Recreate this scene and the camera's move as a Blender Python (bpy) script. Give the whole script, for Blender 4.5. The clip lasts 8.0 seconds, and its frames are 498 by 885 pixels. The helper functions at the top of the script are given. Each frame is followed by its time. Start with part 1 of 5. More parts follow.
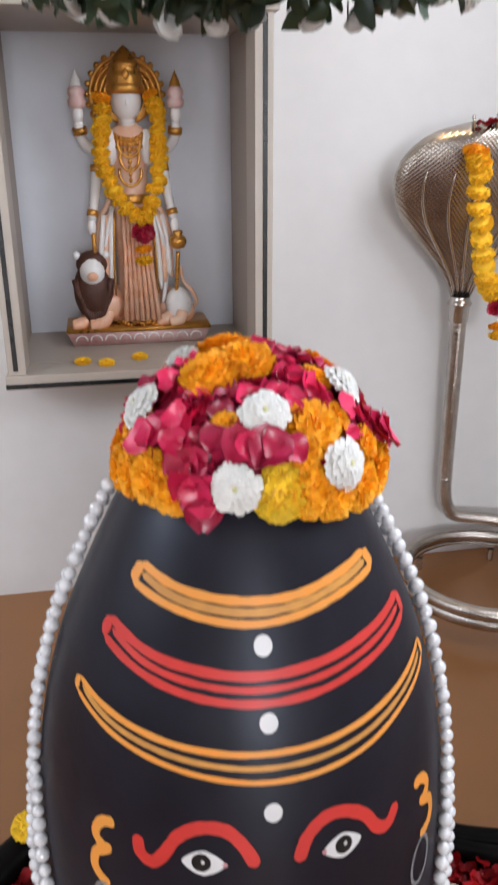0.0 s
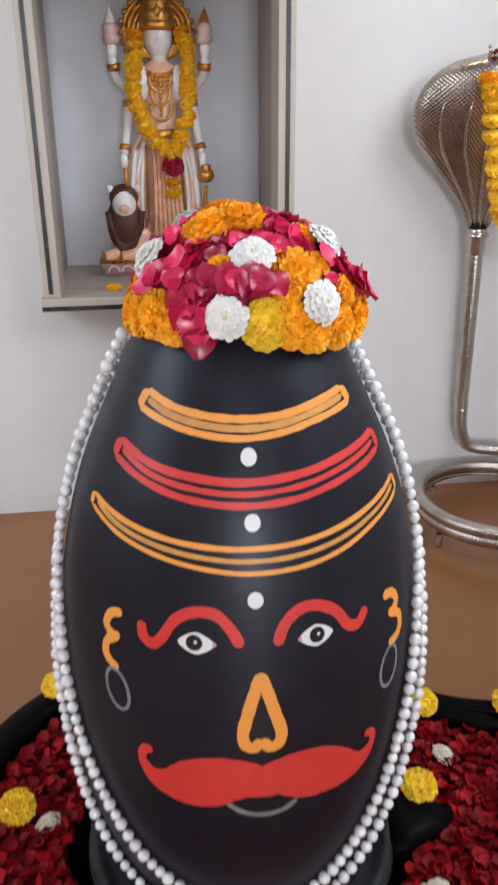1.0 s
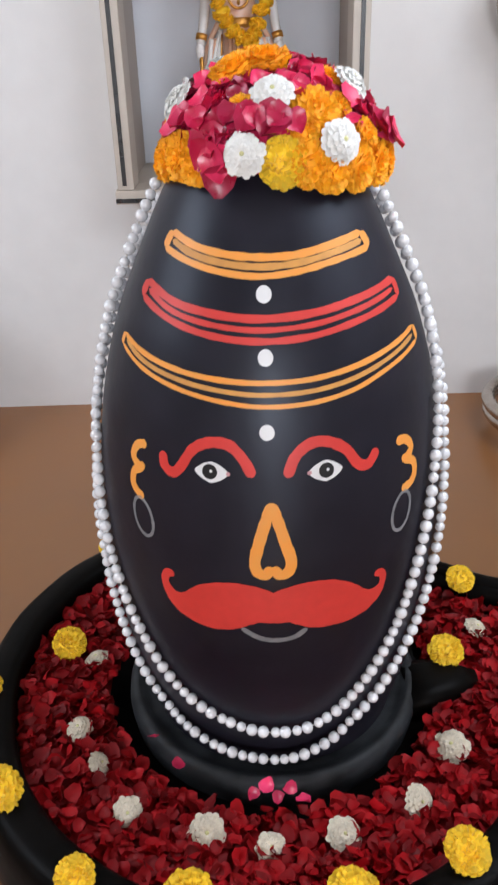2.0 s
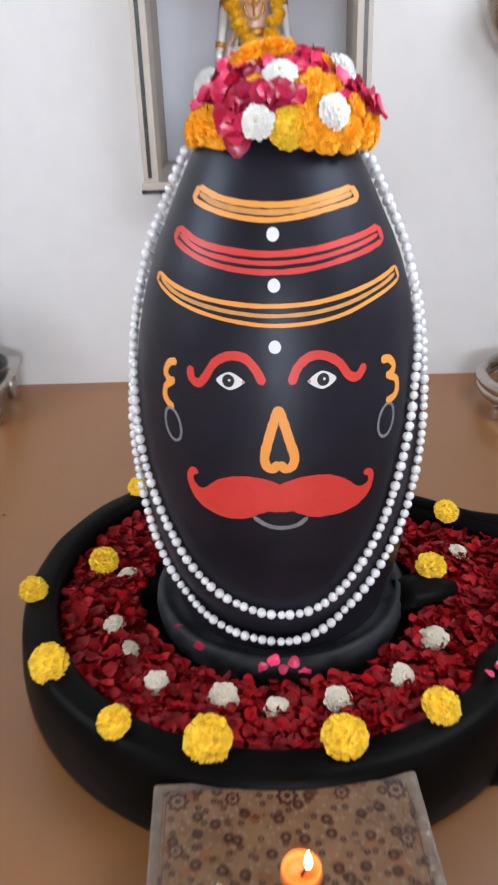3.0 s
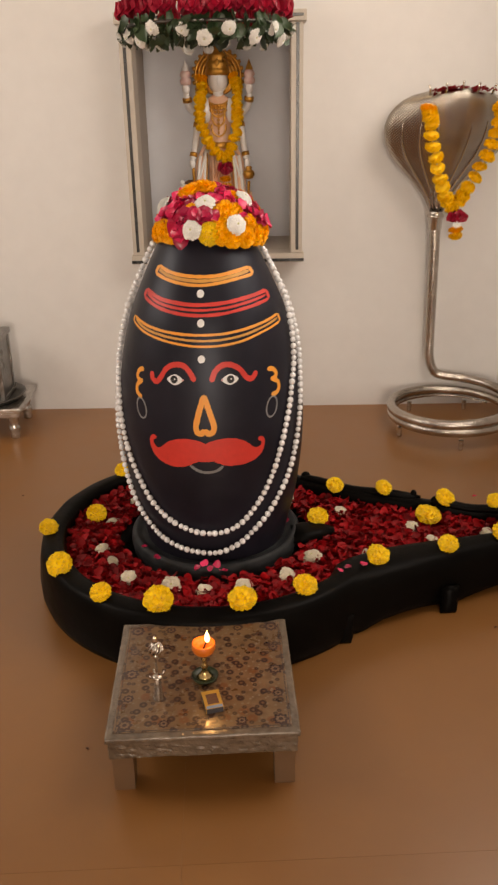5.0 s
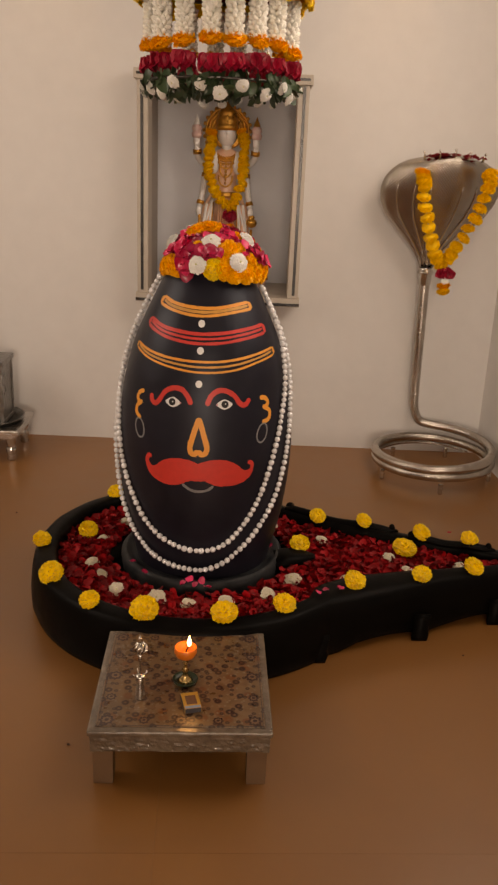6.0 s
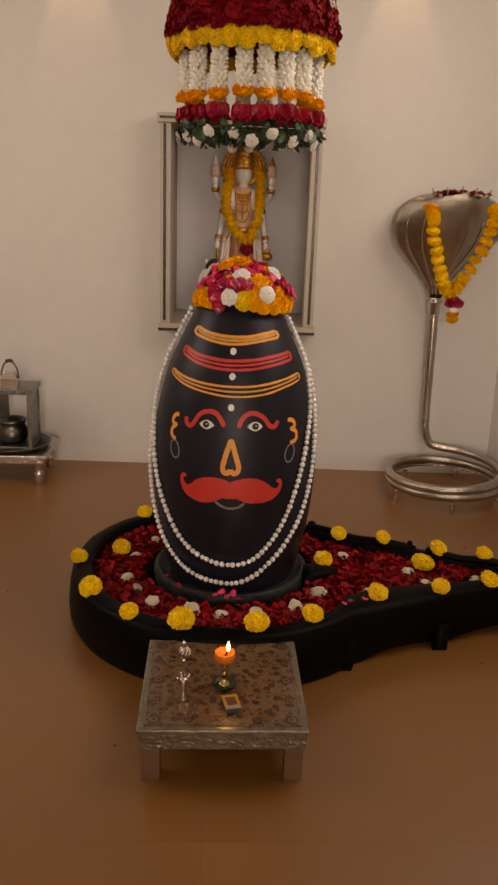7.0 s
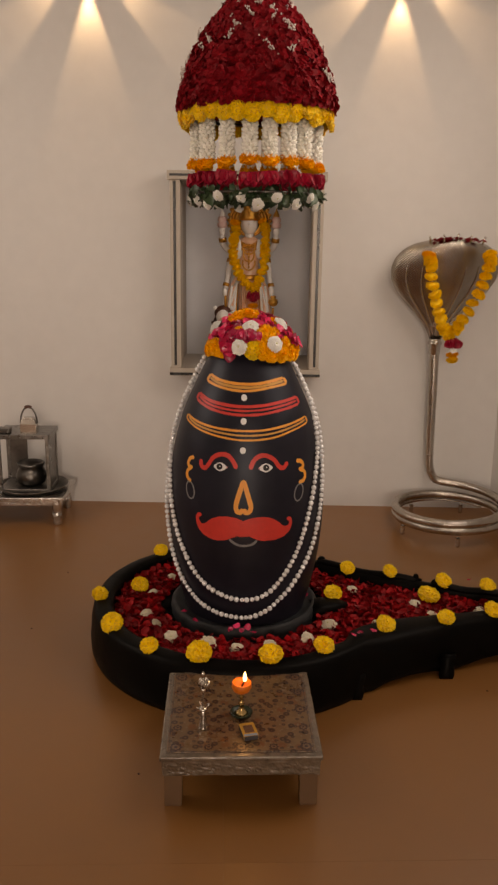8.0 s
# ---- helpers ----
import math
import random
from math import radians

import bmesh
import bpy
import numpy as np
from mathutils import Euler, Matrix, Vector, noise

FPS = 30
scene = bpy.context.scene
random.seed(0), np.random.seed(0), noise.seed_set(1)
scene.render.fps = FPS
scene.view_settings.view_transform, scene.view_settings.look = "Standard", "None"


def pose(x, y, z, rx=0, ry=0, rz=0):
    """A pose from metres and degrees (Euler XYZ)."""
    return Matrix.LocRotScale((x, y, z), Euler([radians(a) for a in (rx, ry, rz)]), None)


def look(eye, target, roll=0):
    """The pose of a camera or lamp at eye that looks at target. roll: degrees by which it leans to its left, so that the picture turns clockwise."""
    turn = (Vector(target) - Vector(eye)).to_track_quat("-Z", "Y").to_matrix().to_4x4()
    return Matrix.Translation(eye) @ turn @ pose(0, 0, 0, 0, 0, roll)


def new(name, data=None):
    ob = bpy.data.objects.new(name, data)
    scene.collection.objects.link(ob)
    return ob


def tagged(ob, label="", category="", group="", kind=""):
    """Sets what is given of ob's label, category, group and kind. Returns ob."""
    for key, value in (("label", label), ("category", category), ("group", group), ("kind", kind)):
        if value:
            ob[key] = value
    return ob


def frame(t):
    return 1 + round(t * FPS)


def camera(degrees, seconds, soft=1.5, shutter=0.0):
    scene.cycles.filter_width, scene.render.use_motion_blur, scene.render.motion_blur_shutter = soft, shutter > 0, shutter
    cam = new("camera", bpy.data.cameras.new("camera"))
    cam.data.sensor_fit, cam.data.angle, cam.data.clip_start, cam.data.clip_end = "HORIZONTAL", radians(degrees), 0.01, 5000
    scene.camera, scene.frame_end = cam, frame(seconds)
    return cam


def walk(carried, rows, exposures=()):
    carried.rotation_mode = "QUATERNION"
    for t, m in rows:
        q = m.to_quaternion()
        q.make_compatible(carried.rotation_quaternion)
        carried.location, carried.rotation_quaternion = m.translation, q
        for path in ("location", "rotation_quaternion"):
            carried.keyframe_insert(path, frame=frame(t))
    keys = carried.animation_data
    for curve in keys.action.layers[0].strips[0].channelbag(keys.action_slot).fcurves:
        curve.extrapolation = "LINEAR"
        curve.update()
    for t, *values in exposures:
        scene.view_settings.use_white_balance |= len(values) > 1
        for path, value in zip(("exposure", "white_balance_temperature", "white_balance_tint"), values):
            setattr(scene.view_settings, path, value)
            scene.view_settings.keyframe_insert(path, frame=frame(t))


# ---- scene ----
cam = camera(34.6, 8.0, soft=2.3, shutter=0.4)
PATH = [
    (0, (-0.137, -0.11, 1.3), (0.286, 1.708, 0.581), -0.3),
    (0.5, (-0.117, -0.139, 1.206), (0.262, 1.674, 0.451), -0.3),
    (1, (-0.122, -0.281, 1.21), (0.201, 1.532, 0.43), -0.5),
    (1.5, (-0.078, -0.351, 1.183), (0.115, 1.416, 0.268), -0.0),
    (1.7, (-0.045, -0.364, 1.162), (0.075, 1.405, 0.237), -1.2),
    (2.8, (-0.043, -0.506, 1.09), (0.001, 1.25, 0.133), -2.2),
    (3, (-0.056, -0.633, 1.103), (-0.012, 1.154, 0.206), -2.0),
    (3.5, (-0.1, -1.06, 1.192), (-0.044, 0.755, 0.354), -1.7),
    (4, (-0.07, -1.21, 1.258), (-0.016, 0.613, 0.438), -1.7),
    (4.5, (-0.008, -1.279, 1.244), (0.05, 0.552, 0.443), -1.6),
    (5, (0.06, -1.412, 1.26), (0.122, 0.436, 0.496), -1.1),
    (5.2, (0.072, -1.435, 1.267), (0.142, 0.421, 0.524), 0.2),
    (6.3, (0.021, -1.602, 1.231), (0.115, 0.298, 0.613), 2.5),
    (6.5, (-0.001, -1.628, 1.235), (0.092, 0.275, 0.626), 2.5),
    (7, (-0.035, -1.693, 1.255), (0.054, 0.221, 0.681), 2.0),
    (7.5, (-0.048, -1.779, 1.289), (0.033, 0.147, 0.759), 1.4),
    (8, (-0.05, -1.818, 1.308), (0.018, 0.121, 0.819), 0.8),
]
walk(cam, [(t, look(eye, target, roll)) for t, eye, target, roll in PATH],
     [(0.0, 0.22, 6250, 14), (1.5, 0.24, 6250, 14), (3.0, 0.50, 6050, 12), (3.5, 0.38, 6150, 12), (4.0, 0.22, 6750, 14), (4.5, 0.14, 7700, 16), (5.0, -0.05, 8900, 20), (6.5, -0.65, 10300, 25), (7.5, -0.74, 10200, 25), (8.0, -0.74, 9700, 24)])

# ---- light ----
world = bpy.data.worlds.new("sky")
scene.world = world
world.use_nodes = True
sky = world.node_tree.nodes.new("ShaderNodeTexSky")
sky.sky_type, sky.sun_disc, sky.sun_elevation, sky.sun_rotation = "NISHITA", False, radians(40), radians(150)
world.node_tree.links.new(sky.outputs[0], world.node_tree.nodes["Background"].inputs[0])
world.node_tree.nodes["Background"].inputs[1].default_value = 0.1


def area_lamp(name, eye, target, width, height, power, colour):
    data = bpy.data.lights.new(name, "AREA")
    data.shape, data.size, data.size_y, data.energy, data.color = "RECTANGLE", width, height, power, colour
    ob = new(name, data)
    ob.matrix_world = look(eye, target)
    return ob


area_lamp("window_daylight", (-0.15, -6.95, 1.55), (-0.05, 0, 1.0), 1.7, 1.7, 158, (0.95, 0.98, 1.0))
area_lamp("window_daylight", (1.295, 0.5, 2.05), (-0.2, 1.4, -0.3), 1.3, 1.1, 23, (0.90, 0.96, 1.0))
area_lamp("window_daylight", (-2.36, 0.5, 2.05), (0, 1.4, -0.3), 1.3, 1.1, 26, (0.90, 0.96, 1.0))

# ---- materials ----


def mat(name, colour, rough=0.5, metal=0.0, vary=0.12, scale=30.0, bump=0.0, bump_scale=None, coat=0.0, second=None, sheen=0.0, island=0.0, trans=0.0, object_random=0.0):
    """A surface with mottling at two scales, optional relief, coat and random shift from piece to piece."""
    m = bpy.data.materials.new(name)
    m.use_nodes = True
    nt = m.node_tree
    b = nt.nodes["Principled BSDF"]
    n, link = nt.nodes.new, nt.links.new
    co = n("ShaderNodeTexCoord")
    big, small = n("ShaderNodeTexNoise"), n("ShaderNodeTexNoise")
    big.inputs["Scale"].default_value, small.inputs["Scale"].default_value = scale * 0.15, scale
    big.inputs["Detail"].default_value, small.inputs["Detail"].default_value = 3, 5
    link(co.outputs["Object"], big.inputs["Vector"])
    link(co.outputs["Object"], small.inputs["Vector"])
    mixed = n("ShaderNodeMath")
    mixed.operation = "ADD"
    link(big.outputs[0], mixed.inputs[0])
    link(small.outputs[0], mixed.inputs[1])
    ramp = n("ShaderNodeMapRange")
    ramp.inputs["From Min"].default_value, ramp.inputs["From Max"].default_value = 0.7, 1.3
    ramp.inputs["To Min"].default_value, ramp.inputs["To Max"].default_value = 0, 1
    link(mixed.outputs[0], ramp.inputs[0])
    mix = n("ShaderNodeMix")
    mix.data_type = "RGBA"
    c2 = second or tuple(min(1, c * (1 + vary)) for c in colour)
    c1 = colour if second else tuple(c * (1 - vary) for c in colour)
    mix.inputs["A"].default_value, mix.inputs["B"].default_value = (*c1, 1), (*c2, 1)
    link(ramp.outputs[0], mix.inputs["Factor"])
    out = mix.outputs["Result"]
    if island or object_random:
        src = n("ShaderNodeNewGeometry").outputs["Random Per Island"] if island else n("ShaderNodeObjectInfo").outputs["Random"]
        amount = island or object_random
        mr = n("ShaderNodeMapRange")
        mr.inputs["To Min"].default_value, mr.inputs["To Max"].default_value = 1 - amount, 1 + amount
        link(src, mr.inputs[0])
        hsv = n("ShaderNodeHueSaturation")
        link(mr.outputs[0], hsv.inputs["Value"])
        link(out, hsv.inputs["Color"])
        out = hsv.outputs[0]
    link(out, b.inputs["Base Color"])
    rr = n("ShaderNodeMapRange")
    rr.inputs["From Min"].default_value, rr.inputs["From Max"].default_value = 0.7, 1.3
    rr.inputs["To Min"].default_value, rr.inputs["To Max"].default_value = max(0.02, rough * 0.85), min(1, rough * 1.15)
    link(mixed.outputs[0], rr.inputs[0])
    link(rr.outputs[0], b.inputs["Roughness"])
    b.inputs["Metallic"].default_value = metal
    b.inputs["Coat Weight"].default_value = coat
    b.inputs["Sheen Weight"].default_value = sheen
    b.inputs["Transmission Weight"].default_value = trans
    if bump:
        bn = n("ShaderNodeTexNoise")
        bn.inputs["Scale"].default_value, bn.inputs["Detail"].default_value = bump_scale or scale, 4
        link(co.outputs["Object"], bn.inputs["Vector"])
        bp = n("ShaderNodeBump")
        bp.inputs["Strength"].default_value, bp.inputs["Distance"].default_value = bump, 0.004
        link(bn.outputs[0], bp.inputs["Height"])
        link(bp.outputs[0], b.inputs["Normal"])
    return m


M_WALL = mat("wall_paint", (0.69, 0.675, 0.66), 0.55, vary=0.03, scale=14, bump=0.05, bump_scale=180)
M_CEIL = mat("ceiling_paint", (0.55, 0.53, 0.50), 0.7, vary=0.03, scale=12)
M_FLOOR = mat("floor_tile", (0.240, 0.098, 0.026), 0.36, second=(0.268, 0.111, 0.030), scale=9, bump=0.02, bump_scale=60, object_random=0.006)
M_GROUT = mat("tile_joint", (0.225, 0.093, 0.026), 0.8, vary=0.1)
M_STONE = mat("dark_stone_paint", (0.0115, 0.0100, 0.0165), 0.42, vary=0.22, scale=22, bump=0.06, bump_scale=70)
M_BASIN = mat("black_stone", (0.0030, 0.0025, 0.0022), 0.42, vary=0.35, scale=16, bump=0.25, bump_scale=30)
M_DUST = mat("dusty_black_stone", (0.0045, 0.0045, 0.0048), 0.42, second=(0.040, 0.043, 0.047), scale=26, bump=0.2, bump_scale=40)
M_ORANGE = mat("orange_paint", (0.93, 0.34, 0.045), 0.45, second=(0.84, 0.36, 0.075), scale=60, bump=0.12)
M_OCHRE = mat("thin_ochre_paint", (0.76, 0.36, 0.075), 0.5, second=(0.60, 0.28, 0.07), scale=70, bump=0.12)
M_RED = mat("red_paint", (0.66, 0.045, 0.035), 0.45, vary=0.08, scale=60, bump=0.1)
M_WHITE = mat("white_paint", (0.80, 0.80, 0.80), 0.45, vary=0.04, scale=60)
M_GREY = mat("grey_paint", (0.17, 0.175, 0.185), 0.5, second=(0.25, 0.25, 0.26), scale=80)
M_INK = mat("black_ink", (0.01, 0.01, 0.011), 0.35, vary=0.1)
M_PINK = mat("pink_paint", (0.60, 0.30, 0.31), 0.5, vary=0.08)
M_PEARL = mat("pearl", (0.84, 0.85, 0.87), 0.13, metal=0.10, vary=0.08, scale=90, coat=0.5, object_random=0.06)
M_MARIGOLD = mat("marigold_orange", (1.0, 0.37, 0.001), 0.65, second=(1.0, 0.50, 0.004), scale=80, island=0.14)
M_YELLOW = mat("marigold_yellow", (0.93, 0.55, 0.003), 0.65, second=(0.95, 0.66, 0.014), scale=80, island=0.2, sheen=0.2)
M_GARLAND = mat("marigold_deep_yellow", (0.96, 0.52, 0.010), 0.65, second=(1.0, 0.62, 0.018), scale=80, island=0.22)
M_CHRYS = mat("white_flower", (0.86, 0.85, 0.79), 0.6, second=(0.90, 0.90, 0.87), scale=60, island=0.08)
M_CREAM = mat("cream_flower", (0.66, 0.57, 0.42), 0.65, second=(0.76, 0.70, 0.58), scale=60, island=0.12)
M_HEART = mat("flower_heart", (0.66, 0.64, 0.32), 0.7, vary=0.2, scale=90)
M_PETAL = mat("rose_petal", (0.56, 0.010, 0.062), 0.30, second=(0.74, 0.050, 0.150), scale=50, island=0.5)
M_BED = mat("rose_petal_dark", (0.24, 0.001, 0.003), 0.6, second=(0.36, 0.003, 0.007), scale=60, island=0.5)
M_BUD = mat("rose_bud", (0.34, 0.006, 0.026), 0.45, second=(0.48, 0.014, 0.050), scale=60, island=0.3)
M_ROSE = mat("deep_rose", (0.20, 0.001, 0.0055), 0.7, second=(0.30, 0.002, 0.010), scale=60, island=0.25)
M_TUBEROSE = mat("tuberose_bud", (0.86, 0.85, 0.75), 0.55, second=(0.90, 0.89, 0.83), scale=60, island=0.1)
M_LEAF = mat("green_leaf", (0.025, 0.05, 0.022), 0.4, second=(0.04, 0.075, 0.03), scale=40, island=0.4)
M_SILVER = mat("tarnished_silver", (0.52, 0.47, 0.42), 0.22, metal=1.0, vary=0.22, scale=30, bump=0.35, bump_scale=210)
M_SMOOTH = mat("polished_silver", (0.62, 0.58, 0.53), 0.24, metal=1.0, vary=0.12, scale=25, bump=0.1, bump_scale=120)
M_DARKSIL = mat("blackened_silver", (0.16, 0.15, 0.14), 0.34, metal=1.0, vary=0.3, scale=25, bump=0.3, bump_scale=90)
M_BRASS = mat("brass", (0.62, 0.44, 0.20), 0.25, metal=1.0, vary=0.15, scale=50)
# The deep orange holds the flame's glow through the bowl.
M_COPPER = mat("clay_lamp", (0.75, 0.17, 0.02), 0.45, vary=0.15, scale=60)
M_FRAME = mat("taupe_laminate", (0.44, 0.375, 0.31), 0.4, second=(0.50, 0.44, 0.375), scale=12)
M_JAMB = mat("brown_laminate", (0.33, 0.26, 0.205), 0.45, second=(0.38, 0.31, 0.25), scale=12)
M_STRIP = mat("black_inlay", (0.012, 0.012, 0.013), 0.25, vary=0.1)
# Wall-like white; the bluish light inside the niche is put into its colour.
M_NICHE = mat("cool_lit_niche_white", (0.74, 0.77, 0.83), 0.55, vary=0.04, scale=10)
M_MARBLE = mat("white_marble", (0.86, 0.84, 0.82), 0.28, vary=0.05, scale=25, coat=0.3)
M_PEACH = mat("peach_robe", (0.86, 0.42, 0.24), 0.3, second=(0.88, 0.62, 0.46), scale=35, bump=0.2, bump_scale=60, coat=0.2)
M_GOLD = mat("gold_paint", (0.62, 0.30, 0.06), 0.3, metal=0.7, vary=0.25, scale=60, bump=0.4, bump_scale=160)
M_ROSEPNT = mat("rose_painted_stone", (0.66, 0.30, 0.30), 0.4, second=(0.74, 0.55, 0.50), scale=60)
M_MANE = mat("brown_mane", (0.085, 0.03, 0.018), 0.5, vary=0.3, scale=50, bump=0.5, bump_scale=80)
M_PLASTIC = mat("plastic_wrapped_silver", (0.20, 0.150, 0.108), 0.2, metal=0.15, second=(0.105, 0.075, 0.052), scale=55, bump=1.0, bump_scale=70, coat=0.9)
M_LEGS = mat("cream_painted_wood", (0.130, 0.070, 0.036), 0.4, vary=0.12, scale=20, coat=0.3)
M_EMBOSS = mat("embossed_silver_sheet", (0.56, 0.53, 0.50), 0.24, metal=0.95, vary=0.3, scale=40, bump=0.9, bump_scale=55)
M_BOXSIL = mat("dark_embossed_silver", (0.22, 0.21, 0.20), 0.3, metal=0.95, vary=0.35, scale=40, bump=0.8, bump_scale=60)
M_MATCH = mat("matchbox_yellow", (0.42, 0.22, 0.03), 0.55, vary=0.15, scale=60)
M_MATCHB = mat("matchbox_blue", (0.16, 0.23, 0.34), 0.6, vary=0.15, scale=60)
M_STRIKE = mat("matchbox_dark", (0.05, 0.045, 0.05), 0.8, vary=0.2, scale=90)
M_CORD = mat("cotton_cord", (0.55, 0.50, 0.42), 0.8, vary=0.1, scale=90)
M_WICK = mat("wick", (0.05, 0.03, 0.02), 0.9)
M_GYP = mat("tiny_white_blossom", (0.66, 0.60, 0.56), 0.7, island=0.15)
M_LAMPBODY = mat("white_metal", (0.75, 0.74, 0.72), 0.35, vary=0.03)
M_GROUND = mat("outside_paving", (0.30, 0.28, 0.25), 0.8, vary=0.12, scale=4)

for dull, level in ((M_BASIN, 0.06), (M_DUST, 0.14), (M_FLOOR, 0.8), (M_STONE, 0.35), (M_BED, 0.25), (M_ROSE, 0.25)):
    dull.node_tree.nodes["Principled BSDF"].inputs["Specular IOR Level"].default_value = level

for petal in (M_CHRYS, M_MARIGOLD, M_YELLOW, M_GARLAND, M_TUBEROSE):
    pb = petal.node_tree.nodes["Principled BSDF"]
    pb.inputs["Subsurface Weight"].default_value, pb.inputs["Subsurface Scale"].default_value = 0.15, 0.005
    pb.inputs["Subsurface Radius"].default_value = (1, 1, 1)

M_FLAME = bpy.data.materials.new("flame")
M_FLAME.use_nodes = True
fb = M_FLAME.node_tree.nodes["Principled BSDF"]
fb.inputs["Base Color"].default_value = (1, 0.7, 0.35, 1)
fb.inputs["Emission Color"].default_value = (1.0, 0.72, 0.38, 1)
fb.inputs["Emission Strength"].default_value = 6


def mat_scales(name, colour, rough, freq):
    """Metal with a stamped fish-scale relief."""
    m = mat(name, colour, rough, metal=1.0, vary=0.18, scale=18)
    nt = m.node_tree
    b = nt.nodes["Principled BSDF"]
    v = nt.nodes.new("ShaderNodeTexVoronoi")
    v.inputs["Scale"].default_value = freq
    v.inputs["Randomness"].default_value = 0.05
    co = nt.nodes.new("ShaderNodeTexCoord")
    turn = nt.nodes.new("ShaderNodeMapping")
    turn.inputs["Rotation"].default_value = (0, radians(45), 0)
    turn.inputs["Scale"].default_value = (1, 0.02, 1)
    nt.links.new(co.outputs["Object"], turn.inputs["Vector"])
    nt.links.new(turn.outputs[0], v.inputs["Vector"])
    bp = nt.nodes.new("ShaderNodeBump")
    bp.inputs["Strength"].default_value, bp.inputs["Distance"].default_value = 0.9, 0.003
    bp.invert = True
    nt.links.new(v.outputs["Distance"], bp.inputs["Height"])
    nt.links.new(bp.outputs[0], b.inputs["Normal"])
    return m


M_SCALES = mat_scales("scaled_silver", (0.46, 0.41, 0.36), 0.24, 125)


def mat_print():
    """Printed sheet: rosettes in rows inside a border band, on a dull silver ground."""
    m = mat("printed_floral_sheet", (0.125, 0.066, 0.030), 0.3, second=(0.190, 0.112, 0.056), scale=45, coat=0.28, bump=0.25, bump_scale=40)
    nt = m.node_tree
    b = nt.nodes["Principled BSDF"]
    base = b.inputs["Base Color"].links[0].from_socket
    co = nt.nodes.new("ShaderNodeTexCoord")

    def layer(under, scale, r0, r1, colour, rnd):
        v = nt.nodes.new("ShaderNodeTexVoronoi")
        v.voronoi_dimensions = "2D"
        v.inputs["Scale"].default_value, v.inputs["Randomness"].default_value = scale, rnd
        nt.links.new(co.outputs["Object"], v.inputs["Vector"])
        r = nt.nodes.new("ShaderNodeValToRGB")
        e = r.color_ramp.elements
        e[0].position, e[0].color = 0.0, (0.05, 0.05, 0.05, 1)
        e[1].position, e[1].color = r0, (1, 1, 1, 1)
        third = e.new(r1)
        third.color = (0.75, 0.75, 0.75, 1)
        last = e.new(r1 + 0.05)
        last.color = (0, 0, 0, 1)
        nt.links.new(v.outputs["Distance"], r.inputs[0])
        x = nt.nodes.new("ShaderNodeMix")
        x.data_type = "RGBA"
        x.inputs["B"].default_value = (*colour, 1)
        nt.links.new(r.outputs[0], x.inputs["Factor"])
        nt.links.new(under, x.inputs["A"])
        return x.outputs["Result"]

    out = layer(base, 15, 0.06, 0.14, (0.16, 0.060, 0.020), 1.0)
    out = layer(out, 60, 0.06, 0.13, (0.19, 0.14, 0.095), 1.0)
    out = layer(out, 40, 0.10, 0.17, (0.040, 0.017, 0.010), 1.0)
    out = layer(out, 27, 0.14, 0.20, (0.028, 0.008, 0.005), 0.9)
    nt.links.new(out, b.inputs["Base Color"])
    return m


M_PRINT = mat_print()
# Blue highlight tint puts the cool daylight sheen into the stone's material.
M_STONE.node_tree.nodes["Principled BSDF"].inputs["Specular Tint"].default_value = (0.80, 0.88, 1.0, 1)
for wrapped in (M_PRINT, M_PLASTIC):
    wrapped.node_tree.nodes["Principled BSDF"].inputs["Coat Roughness"].default_value = 0.2

# ---- mesh tools ----


def finish(name, bm, mats, parent=None, smooth=True, label=""):
    me = bpy.data.meshes.new(name)
    bm.normal_update()
    bm.to_mesh(me)
    bm.free()
    for m in (mats if isinstance(mats, (list, tuple)) else [mats]):
        me.materials.append(m)
    if smooth:
        me.polygons.foreach_set("use_smooth", [True] * len(me.polygons))
    ob = new(name, me)
    ob.parent = parent
    if label:
        ob["label"] = label
    return ob


def part(name, bm, material, parent, label="", smooth=True):
    return finish(name, bm, material, parent, smooth, label)


def thing(name, label, category, group="", kind="", place=(0, 0, 0)):
    ob = new(name)
    ob.location = place
    ob.empty_display_size = 0.05
    return tagged(ob, label, category, group, kind)


def mark(bm, n0, index):
    bm.faces.ensure_lookup_table()
    for f in bm.faces[n0:]:
        f.material_index = index


def loft(bm, rings, closed=True, cap_start=False, cap_end=False):
    """Skin a list of rings of equal length."""
    vs = [[bm.verts.new(p) for p in r] for r in rings]
    n = len(vs[0])
    for a, b in zip(vs, vs[1:]):
        for i in range(n if closed else n - 1):
            j = (i + 1) % n
            bm.faces.new((a[i], a[j], b[j], b[i]))
    if cap_start:
        bm.faces.new(vs[0][::-1])
    if cap_end:
        bm.faces.new(vs[-1])
    return vs


def revolve(bm, profile, seg=32, centre=(0, 0, 0), sx=1.0, sy=1.0):
    cx, cy, cz = centre
    rings = [[(cx + max(r, 1e-5) * sx * math.cos(2 * math.pi * i / seg), cy + max(r, 1e-5) * sy * math.sin(2 * math.pi * i / seg), cz + z) for i in range(seg)] for r, z in profile]
    return loft(bm, rings)


